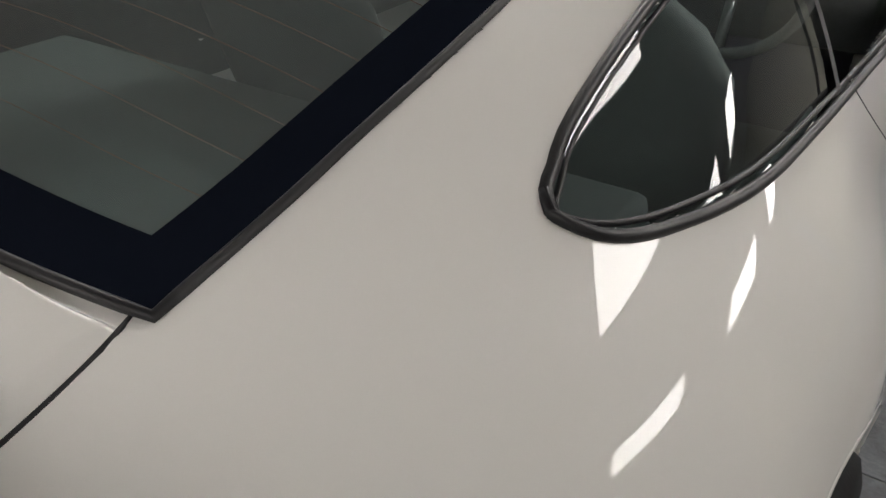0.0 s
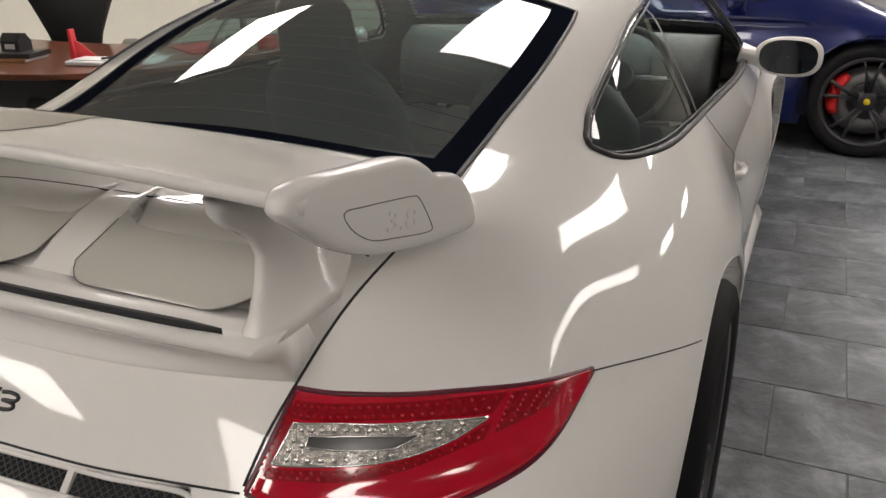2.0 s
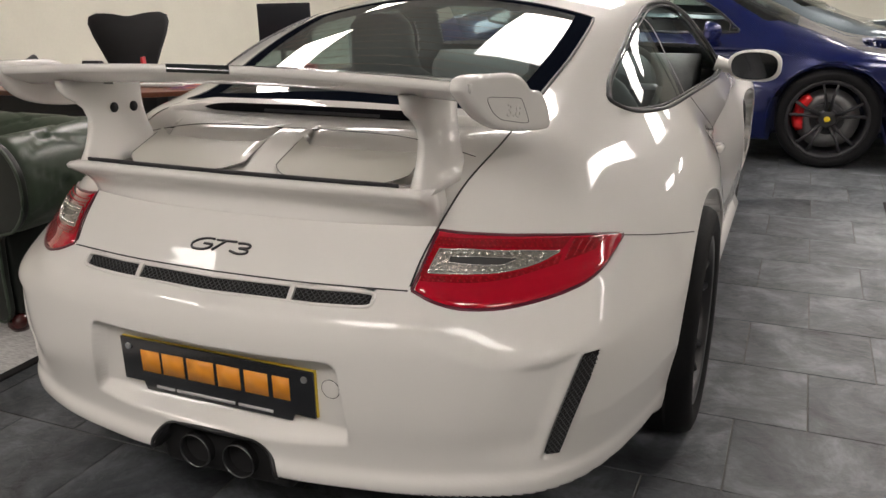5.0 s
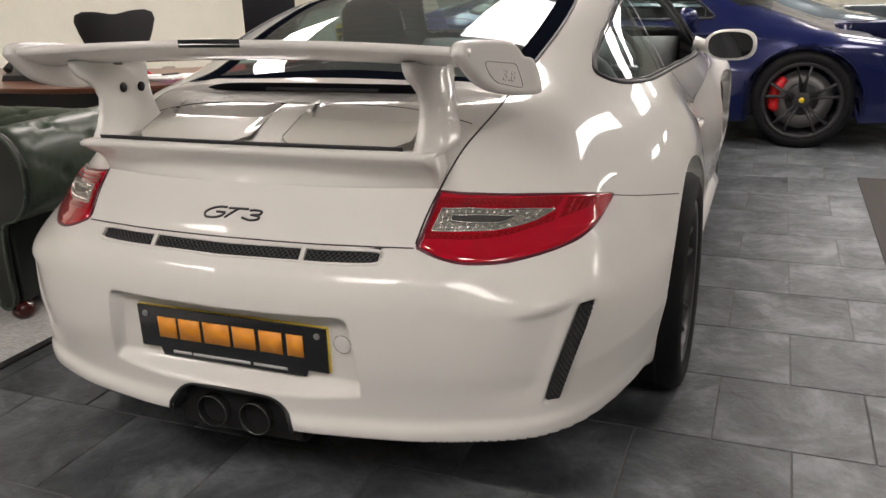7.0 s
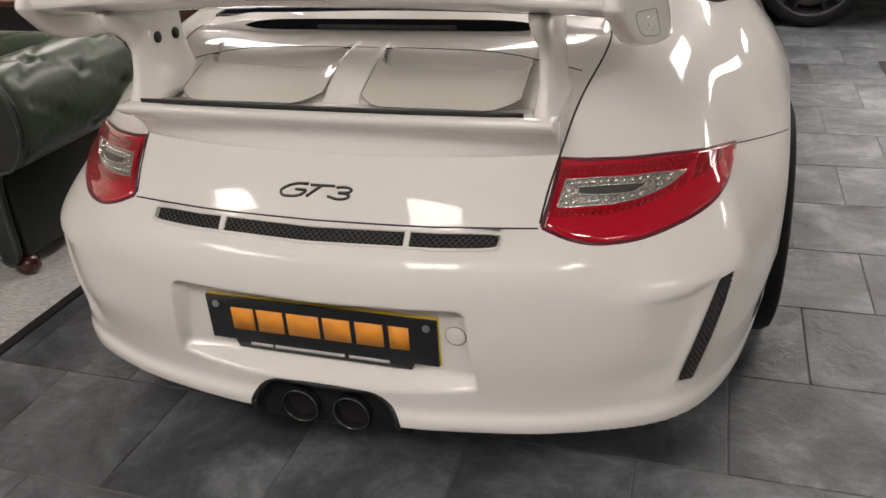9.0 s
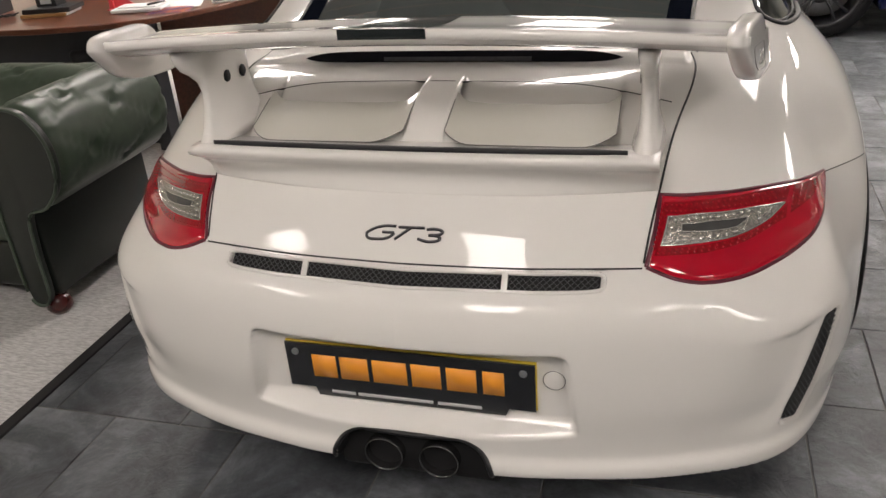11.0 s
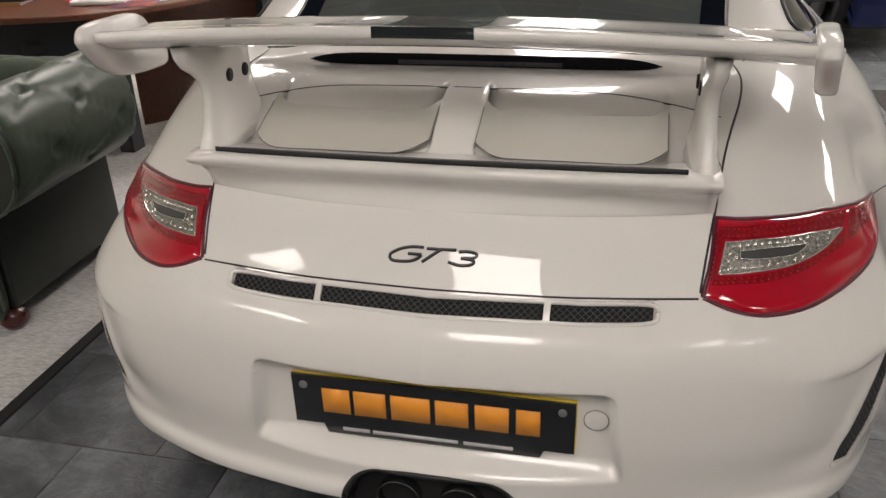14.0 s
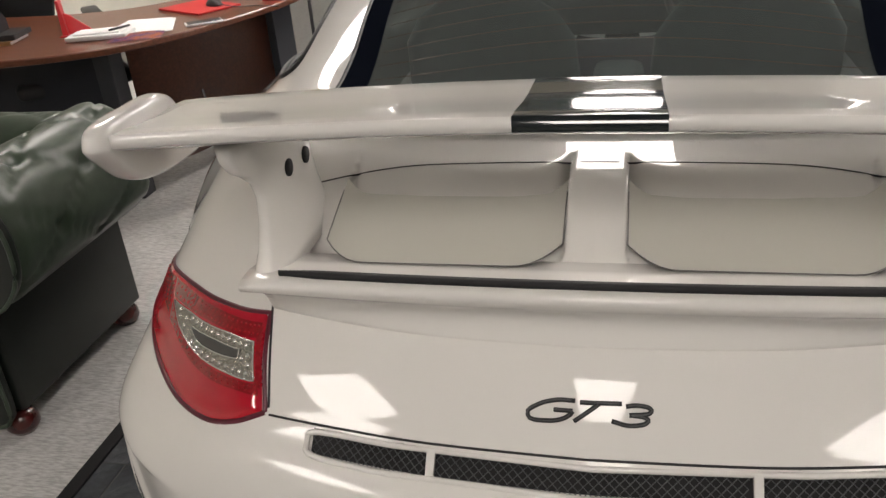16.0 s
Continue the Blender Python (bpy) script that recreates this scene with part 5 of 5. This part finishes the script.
def led_panel(x, y, wx=0.6, wy=1.2):
    p = tagged(empty("ceiling_light", x, y, H), "oblong white panel light set in the ceiling", "ceiling light", "ceiling panel lights")
    part("diffuser", box_bm(-wx / 2 + 0.015, wx / 2 - 0.015, -wy / 2 + 0.015, wy / 2 - 0.015, -0.012, -0.006, 0), M["panel_light"], p, "glowing white diffuser", False)
    frame_bm = join_bm(*[box_bm(*b, -0.018, -0.001, 0.002) for b in ((-wx / 2, wx / 2, -wy / 2, -wy / 2 + 0.015), (-wx / 2, wx / 2, wy / 2 - 0.015, wy / 2), (-wx / 2, -wx / 2 + 0.015, -wy / 2 + 0.015, wy / 2 - 0.015), (wx / 2 - 0.015, wx / 2, -wy / 2 + 0.015, wy / 2 - 0.015))])
    part("frame", frame_bm, M["light_frame"], p, "", False)
    return p


# at y -1.9, x 2.2 and 4.4 are added to brighten the right
for lx in (-2.2, 0.0, 2.2, 4.4):
    for ly in (-1.9, 2.9, 5.3, 7.7):
        led_panel(lx, ly)

# carpet with its dark edge, and the mat
structure("carpet", box_bm(X0, -1.325, Y0, 4.6, -0.003, 0.006, 0.002), M["carpet"], "grey ribbed carpet with a dark edge strip")
structure("carpet_edge_trim", box_bm(-1.325, -1.285, Y0, 4.6, -0.003, 0.0075, 0.002), M["edge"], "black edge strip of the carpet")
structure("door_mat", box_bm(1.635, 3.4, -1.0, 3.95, -0.003, 0.006, 0.002), M["mat"], "dark brown flecked entrance mat")

# sofa: it faces -y; its right arm stands beside the car
def sofa_roll(path, radius, name, parent, pitch=0.175, label="", tall=0.92):
    """A padded roll along a path, dented at the buttons and pleated between them."""
    rings, n = [], 56
    p = [Vector(q) for q in path]
    total = (p[1] - p[0]).length
    d = (p[1] - p[0]).normalized()
    side = d.cross(Vector((0, 0, 1))).normalized()
    steps = int(total / 0.011)
    buttons = []
    for i in range(steps + 1):
        s = total * i / steps
        ring = []
        end = min(1, s / 0.035, (total - s) / 0.035)
        for k in range(n):
            a = 2 * math.pi * k / n
            r = radius * (0.86 + 0.14 * math.sqrt(max(0, 1 - (1 - end) ** 2)))
            if a < 3.0 or a > 5.6:
                a = a - 2 * math.pi if a > 5 else a
                u, v = s / pitch, (a - 0.55) / 0.62
                du = abs((u + v) / 2 - round((u + v) / 2))
                dv = abs((u - v) / 2 - round((u - v) / 2))
                r -= 0.009 * math.exp(-(du / 0.04) ** 2) + 0.009 * math.exp(-(dv / 0.04) ** 2) + 0.018 * math.exp(-(du * du + dv * dv) / 0.008)
                r += 0.006
            ring.append(p[0] + d * s + side * (r * math.cos(a)) + Vector((0, 0, 1)) * (r * tall * math.sin(a)))
        rings.append(ring)
    return part(name, loft_bm(rings), M["green"], parent, label)


sofa = tagged(empty("chesterfield_sofa", 0, 0, 0), "dark green buttoned leather chesterfield sofa on the carpet", "sofa")
sofa_roll([(-1.515, 0.79, 0.588), (-1.515, 1.41, 0.588)], 0.137, "arm_roll", sofa, label="buttoned rolled arm", tall=1.28)
sofa_roll([(-3.45, 1.31, 0.625), (-1.56, 1.31, 0.625)], 0.14, "back_roll", sofa, label="buttoned rolled back")
# panels below the rolls carry their shade in the leather colour
part("arm_panel", box_bm(-1.66, -1.552, 0.81, 1.42, 0.075, 0.58, 0.012, 3), M["green_shaded"], sofa)
scroll = curve_loop([(-1.64, 0.08), (-1.565, 0.08), (-1.555, 0.26), (-1.535, 0.40), (-1.455, 0.435), (-1.39, 0.52), (-1.385, 0.65), (-1.45, 0.745), (-1.545, 0.757), (-1.625, 0.69), (-1.645, 0.5), (-1.65, 0.3)], 60)
part("arm_front", plate_bm([tuple(q) for q in scroll], 0.03, 0.008, pose(0, 0.765, 0)), M["green_shaded"], sofa, "plain scrolled arm front")
part("arm_piping", tube_bm([(x, 0.764, z) for x, z in scroll], 0.006, 6), M["green"], sofa)
part("back_panel", box_bm(-3.4, -1.60, 1.30, 1.42, 0.075, 0.60, 0.02, 3), M["green_shaded"], sofa)
part("seat_front", box_bm(-3.3, -1.66, 0.84, 1.36, 0.075, 0.26, 0.02, 3), M["green_shaded"], sofa)
for k in range(2):
    part("seat_cushion", box_bm(-2.47 - 0.82 * k, -1.66 - 0.82 * k, 0.80, 1.22, 0.265, 0.42, 0.045, 4), M["green"], sofa)
for fx, fy in ((-1.585, 0.82), (-1.60, 1.38), (-3.3, 0.82), (-3.3, 1.38)):
    f = part("foot", lathe_bm([(0.001, 0.0), (0.032, 0.0), (0.046, 0.022), (0.044, 0.045), (0.03, 0.070), (0.001, 0.072)], 24), M["foot"], sofa, "polished red wooden bun foot")
    f.matrix_local = pose(fx, fy, 0.006, 0, -90, 0)

# desk: a curved top on dark panels
desk = tagged(empty("office_desk", -2.3, 2.9, 0), "curved mahogany office desk with dark panels on the carpet", "desk")
top = curve_loop([(-1.7, -0.80), (-0.45, -0.85), (-0.05, -0.80), (0.28, -0.66), (0.50, -0.40), (0.66, -0.02), (0.74, 0.35), (0.70, 0.75), (0.35, 0.80), (0.10, 0.40), (-0.35, 0.12), (-1.7, 0.05)], 90)
bm = bmesh.new()
face = bm.faces.new([bm.verts.new((x, y, 0.725)) for x, y in top])
res = bmesh.ops.extrude_face_region(bm, geom=[face])
bmesh.ops.translate(bm, verts=[v for v in res["geom"] if isinstance(v, bmesh.types.BMVert)], vec=(0, 0, -0.028))
bmesh.ops.recalc_face_normals(bm, faces=bm.faces[:])
bmesh.ops.bevel(bm, geom=[e for e in bm.edges if any(len(f.verts) > 4 for f in e.link_faces)], offset=0.006, segments=2, affect="EDGES", profile=0.5)
part("desk_top", bm, M["wood"], desk, "mahogany desk top", False)
part("front_panel", box_bm(-1.6, 0.12, -0.50, -0.47, 0.04, 0.695, 0.003), M["navy"], desk, "dark blue front panel", False)
part("leg_panel", box_bm(0.12, 0.20, -0.52, -0.42, 0.006, 0.695, 0.004), M["navy_grey"], desk, "grey leg panel", False)
curved = [[(0.22 + 0.30 * math.sin(a) , -0.42 + 0.9 * (1 - math.cos(a)) + 0.25 * a, z) for z in (0.12, 0.695)] for a in np.linspace(0, 1.2, 16)]
bm = grid_bm(curved)
bmesh.ops.solidify(bm, geom=bm.faces[:], thickness=0.022)
part("modesty_panel", bm, M["wood"], desk, "curved mahogany panel")
part("end_leg", box_bm(0.46, 0.54, 0.45, 0.70, 0.006, 0.695, 0.004), M["navy_grey"], desk, "", False)


def on_desk(name, x, y, label, category, turn=0):
    return tagged(empty(name, x, y, 0.725, turn), label, category)


# things on the desk
o = on_desk("red_card_stand", -2.36, 2.50, "red plastic card stand on the desk", "card stand", 20)
part("upright", plate_bm([(-0.012, 0.004), (0.012, 0.004), (0.004, 0.15), (-0.008, 0.15)], 0.05, 0.002), M["pink"], o, "", False)
part("wedge", plate_bm([(0.0, 0.0), (0.12, 0.0), (0.10, 0.02), (0.03, 0.085), (0.0, 0.10)], 0.012, 0.002, pose(0, 0.02, 0, 0, 0, 12)), M["pink"], o, "", False)
part("foot_plate", box_bm(-0.02, 0.13, -0.02, 0.07, 0.0, 0.005, 0.001), M["pink"], o, "", False)
o = on_desk("white_tray", -2.16, 2.46, "white shallow plastic tray on the desk", "tray", 12)
part("tray_base", box_bm(-0.13, 0.13, -0.07, 0.07, 0.002, 0.022, 0.006, 3), M["paper"], o)
part("tray_rim", box_bm(-0.10, 0.10, -0.05, 0.05, 0.020, 0.030, 0.004, 2), M["light_frame"], o)
part("pen", tube_bm([(0.06, -0.05, 0.036), (0.12, 0.03, 0.036)], 0.005, 8), M["satin_black"], o)
for k, (x, y, turn, w, d) in enumerate(((-2.10, 2.66, 8, 0.21, 0.30), (-2.02, 2.62, 25, 0.21, 0.30))):
    o = on_desk("paper_sheet", x, y, "white paper sheets on the desk", "paper", turn)
    part("sheet", box_bm(-w / 2, w / 2, -d / 2, d / 2, 0.0005 + k * 0.002, 0.002 + k * 0.002, 0), M["paper"], o, "", False)
o = on_desk("colour_leaflet", -1.97, 2.42, "purple and orange printed leaflet on the desk", "leaflet", 18)
rows = [[(x, y, 0.003 + 0.012 * math.sin((x + 0.11) * 12) * (y + 0.08) / 0.16) for x in np.linspace(-0.11, 0.11, 12)] for y in np.linspace(-0.06, 0.06, 8)]
bm = grid_bm(rows)
bmesh.ops.solidify(bm, geom=bm.faces[:], thickness=0.002)
part("leaflet_sheet", bm, M["purple"], o)
o = on_desk("mobile_phone", -1.78, 2.66, "white mobile phone lying on the desk", "phone", -55)
part("phone_body", box_bm(-0.037, 0.037, -0.08, 0.08, 0.001, 0.010, 0.004, 3), M["paper"], o)
part("phone_screen", box_bm(-0.033, 0.033, -0.072, 0.072, 0.0098, 0.0106, 0.0), M["lens_smoke"], o, "", False)
o = on_desk("red_folder", -1.98, 3.02, "red document folder on the desk", "folder", -30)
part("folder_cover", box_bm(-0.17, 0.17, -0.12, 0.12, 0.001, 0.010, 0.002), M["red_card"], o, "", False)
o = on_desk("computer_mouse", -1.90, 3.02, "black computer mouse on the red folder", "mouse", -30)
bm = bmesh.new()
bmesh.ops.create_uvsphere(bm, u_segments=20, v_segments=12, radius=1)
for v in bm.verts:
    v.co = Vector((v.co.x * 0.055, v.co.y * 0.032, 0.011 + max(v.co.z, -0.05) * 0.03))
part("mouse_shell", bm, M["satin_black"], o)
part("mouse_cable", tube_bm([(0.05, 0, 0.018), (0.12, 0.03, 0.006), (0.22, 0.10, 0.004), (0.34, 0.12, 0.004)], 0.0025, 6), M["satin_black"], o)
o = on_desk("red_box", -1.66, 3.16, "small red box on the desk", "box", 10)
part("box_body", box_bm(-0.045, 0.045, -0.03, 0.03, 0, 0.05, 0.004), M["red_card"], o)
part("box_lid", box_bm(-0.047, 0.047, -0.032, 0.032, 0.05, 0.062, 0.003), M["red_card"], o)
o = on_desk("notebook_stack", -2.66, 2.42, "black and tan notebooks in a pile on the desk", "notebooks", 14)
part("lower_book", box_bm(-0.13, 0.11, -0.09, 0.09, 0.001, 0.018, 0.003), M["tan"], o, "tan notebook", False)
part("page_block", box_bm(-0.10, 0.114, -0.088, 0.088, 0.004, 0.015, 0), M["paper"], o, "", False)
part("upper_book", box_bm(-0.12, 0.13, -0.08, 0.10, 0.0185, 0.042, 0.004), M["satin_black"], o, "black notebook", False)
o = tagged(empty("desk_gadget", -2.68, 2.45, 0.767, 8), "small black card reader on the notebooks", "card reader")
part("gadget_body", loft_bm([[(x, y, z) for y, z in ((-0.045, 0.0), (0.045, 0.0), (0.045, 0.045), (0.015, 0.085), (-0.02, 0.088), (-0.045, 0.05))] for x in (-0.055, -0.05, 0.05, 0.055)]), M["satin_black"], o, "", False)
part("gadget_label", box_bm(-0.03, 0.03, -0.0475, -0.0455, 0.012, 0.036, 0), M["paper"], o, "white label", False)
o = on_desk("desk_phone", -3.12, 2.44, "black desk telephone with coiled cord", "telephone", 10)
part("phone_base", loft_bm([[(x, -0.10, 0.0), (x, 0.10, 0.0), (x, 0.10, 0.09), (x, -0.08, 0.03)] for x in (-0.11, -0.10, 0.10, 0.11)]), M["satin_black"], o, "", False)
part("handset", tube_bm([(-0.07, -0.08, 0.065), (-0.075, -0.03, 0.095), (-0.07, 0.08, 0.125)], [0.026, 0.018, 0.026], 10), M["satin_black"], o)
coil = [(0.1 + 0.16 * t + 0.010 * math.cos(90 * t), -0.10 - 0.06 * math.sin(3 * t) + 0.010 * math.sin(90 * t), 0.014 + 0.004 * math.sin(40 * t)) for t in np.linspace(0, 1, 160)]
part("coiled_cord", tube_bm(coil, 0.0035, 5), M["satin_black"], o)
o = on_desk("flat_monitor", -2.03, 3.45, "black flat computer monitor on the desk", "monitor", 35)
part("screen_back", box_bm(-0.150, 0.190, -0.015, 0.02, 0.11, 0.41, 0.006), M["screen"], o)
part("stand_neck", tube_bm([(0, 0.03, 0.02), (0, 0.03, 0.28)], 0.02, 10), M["satin_black"], o)
part("stand_foot", cyl_bm(0.11, 0.012, Matrix.Translation((0, 0.03, 0.006)), 32, bevel=0.003), M["satin_black"], o)

# office chair behind the desk
chair = tagged(empty("office_chair", -3.10, 3.22, 0, 40), "black mesh office chair behind the desk", "chair")
rows = []
for z, w, y in ((0.56, 0.115, 0.02), (0.64, 0.13, 0.0), (0.74, 0.155, -0.01), (0.84, 0.195, 0.0), (0.94, 0.238, 0.02), (1.02, 0.262, 0.045), (1.065, 0.252, 0.06), (1.085, 0.205, 0.07)):
    rows.append([(w * s, y - 0.05 * (1 - s * s), z - (0.022 * math.exp(-(s / 0.4) ** 2) if z > 1.0 else 0)) for s in np.linspace(-1, 1, 17)])
bm = grid_bm(rows)
bmesh.ops.solidify(bm, geom=bm.faces[:], thickness=0.025)
part("backrest", bm, M["chair_mesh"], chair, "black mesh back")
part("seat", box_bm(-0.25, 0.25, -0.50, 0.0, 0.44, 0.51, 0.03, 4), M["chair_mesh"], chair)
for sx in (-1, 1):
    part("armrest", box_bm(sx * 0.31 - 0.045, sx * 0.31 + 0.045, -0.34, -0.06, 0.665, 0.70, 0.016, 4), M["satin_black"], chair)
    part("arm_post", tube_bm([(sx * 0.27, -0.2, 0.46), (sx * 0.31, -0.2, 0.52), (sx * 0.31, -0.2, 0.67)], 0.018, 8), M["satin_black"], chair)
part("back_spine", tube_bm([(0, -0.1, 0.44), (0, 0.06, 0.55), (0, 0.03, 0.85)], 0.025, 8), M["satin_black"], chair)
part("gas_column", tube_bm([(0, -0.25, 0.07), (0, -0.25, 0.45)], 0.028, 12), M["satin_black"], chair)
for k in range(5):
    a = 2 * math.pi * k / 5
    leg = part("base_leg", tube_bm([(0, -0.25, 0.09), (0.30 * math.cos(a), -0.25 + 0.30 * math.sin(a), 0.065)], [0.03, 0.018], 8), M["satin_black"], chair)
    part("castor", lathe_bm([(0.001, -0.012), (0.028, -0.012), (0.030, 0.0), (0.028, 0.012), (0.001, 0.012)], 18), M["satin_black"], leg)
    chair.children_recursive[-1].matrix_local = pose(0.30 * math.cos(a), -0.25 + 0.30 * math.sin(a), 0.036)

# dark cable beside the sofa
o = tagged(empty("power_cable", 0, 0, 0), "thin dark cable hanging behind the sofa", "cable")
part("cable", tube_bm([(-1.72, 2.42, 0.50), (-1.66, 2.36, 0.25), (-1.58, 2.24, 0.08), (-1.50, 2.10, 0.012), (-1.44, 1.90, 0.010)], 0.004, 6), M["satin_black"], o)

# yellow notice on a white board beyond the desk
o = tagged(empty("notice_stand", -1.93, 4.30, 0, -25), "white notice board with a yellow panel on a stand", "notice")
part("board", box_bm(-0.125, 0.125, -0.008, 0.008, 0.60, 0.93, 0.004), M["paper"], o)
part("post", tube_bm([(0, 0.012, 0.02), (0, 0.012, 0.70)], 0.012, 10), M["satin_black"], o)
part("base", cyl_bm(0.14, 0.014, Matrix.Translation((0, 0.012, 0.013)), 32, bevel=0.003), M["satin_black"], o)
part("yellow_panel", plate_bm([(-0.07, 0.77), (0.085, 0.765), (0.095, 0.90), (0.03, 0.925), (-0.075, 0.905)], 0.003, 0.0, pose(0, -0.0115, 0)), M["yellow"], o, "yellow panel with dark bars")
for z, w in ((0.865, 0.125), (0.81, 0.09)):
    part("line_bar", box_bm(0.005 - w / 2, 0.005 + w / 2, -0.0135, -0.0117, z - 0.017, z + 0.017, 0), M["seam"], o, "", False)

# cars behind
def far_coupe(name, paint, label, at):
    c = coupe(name, paint, label, COARSE)
    windows(c)
    for s in (1, -1):
        door_mirror(c, paint, s)
        wheel(c, s * 0.765, REAR_AXLE, 0.305, 0.345, 0.26, M["satin_black"])
        wheel(c, s * 0.765, FRONT_AXLE, 0.245, 0.328, 0.255, M["satin_black"])
    c.matrix_world = at
    return c


far_coupe("blue_sports_coupe", M["blue"], "deep blue sports coupe with black wheels and red calipers", pose(1.314 - 3.415, 4.76 + 0.885, 0, 0, 0, -90))
grey = far_coupe("grey_sports_car", M["grey_paint"], "grey sports car parked beyond the blue one", pose(-1.9, 8.0, 0, 0, 0, -90))

p = on_side([(2.91, 0.79)], 1)[0]
shield = part("wing_badge", plate_bm([(-0.05, 0.06), (0.05, 0.06), (0.048, -0.01), (0.0, -0.07), (-0.048, -0.01)], 0.006, 0.001), M["yellow"], grey, "plain yellow shield")
shield.matrix_local = pose(p[0] + 0.008, p[1], p[2], 0, 0, 90)

# slate tiles, the near ones as single pieces
TILE_X, TILE_Y = 0.412, 0.3945
unit = bpy.data.meshes.new("tile")
b = box_bm(-TILE_X / 2 + 0.0022, TILE_X / 2 - 0.0022, -TILE_Y / 2 + 0.0022, TILE_Y / 2 - 0.0022, -0.006, 0.0, 0.0015, 1)
b.to_mesh(unit)
b.free()
unit.materials.append(M["slate"])
far_tiles = []
for row in range(-19, 25):
    y = 0.724 + TILE_Y * (row + 0.5)
    shift = 0.0 if row % 2 == 0 else TILE_X / 2
    for col in range(-14, 13):
        x = 1.047 + shift + TILE_X * (col + 0.5)
        if not (-1.5 < x < X1) or not (Y0 < y < Y1):
            continue
        if -1.6 < x < 2.2 and -1.2 < y < 5.2:
            t = link("tile", unit, floor)
            t.matrix_local = Matrix.Translation((x, y, 0))
        else:
            far_tiles.append((x, y))
data = bpy.data.meshes.new("tiles")
vs, fs = [], []
for x, y in far_tiles:
    i = len(vs)
    a, c = TILE_X / 2 - 0.0022, TILE_Y / 2 - 0.0022
    vs += [(x - a, y - c, -0.006), (x + a, y - c, -0.006), (x + a, y + c, -0.006), (x - a, y + c, -0.006), (x - a, y - c, 0), (x + a, y - c, 0), (x + a, y + c, 0), (x - a, y + c, 0)]
    fs += [(i + 4, i + 5, i + 6, i + 7), (i, i + 1, i + 5, i + 4), (i + 1, i + 2, i + 6, i + 5), (i + 2, i + 3, i + 7, i + 6), (i + 3, i, i + 4, i + 7)]
data.from_pydata(vs, [], fs)
data.materials.append(M["slate"])
tagged(link("tiles", data, floor), kind="stuff")
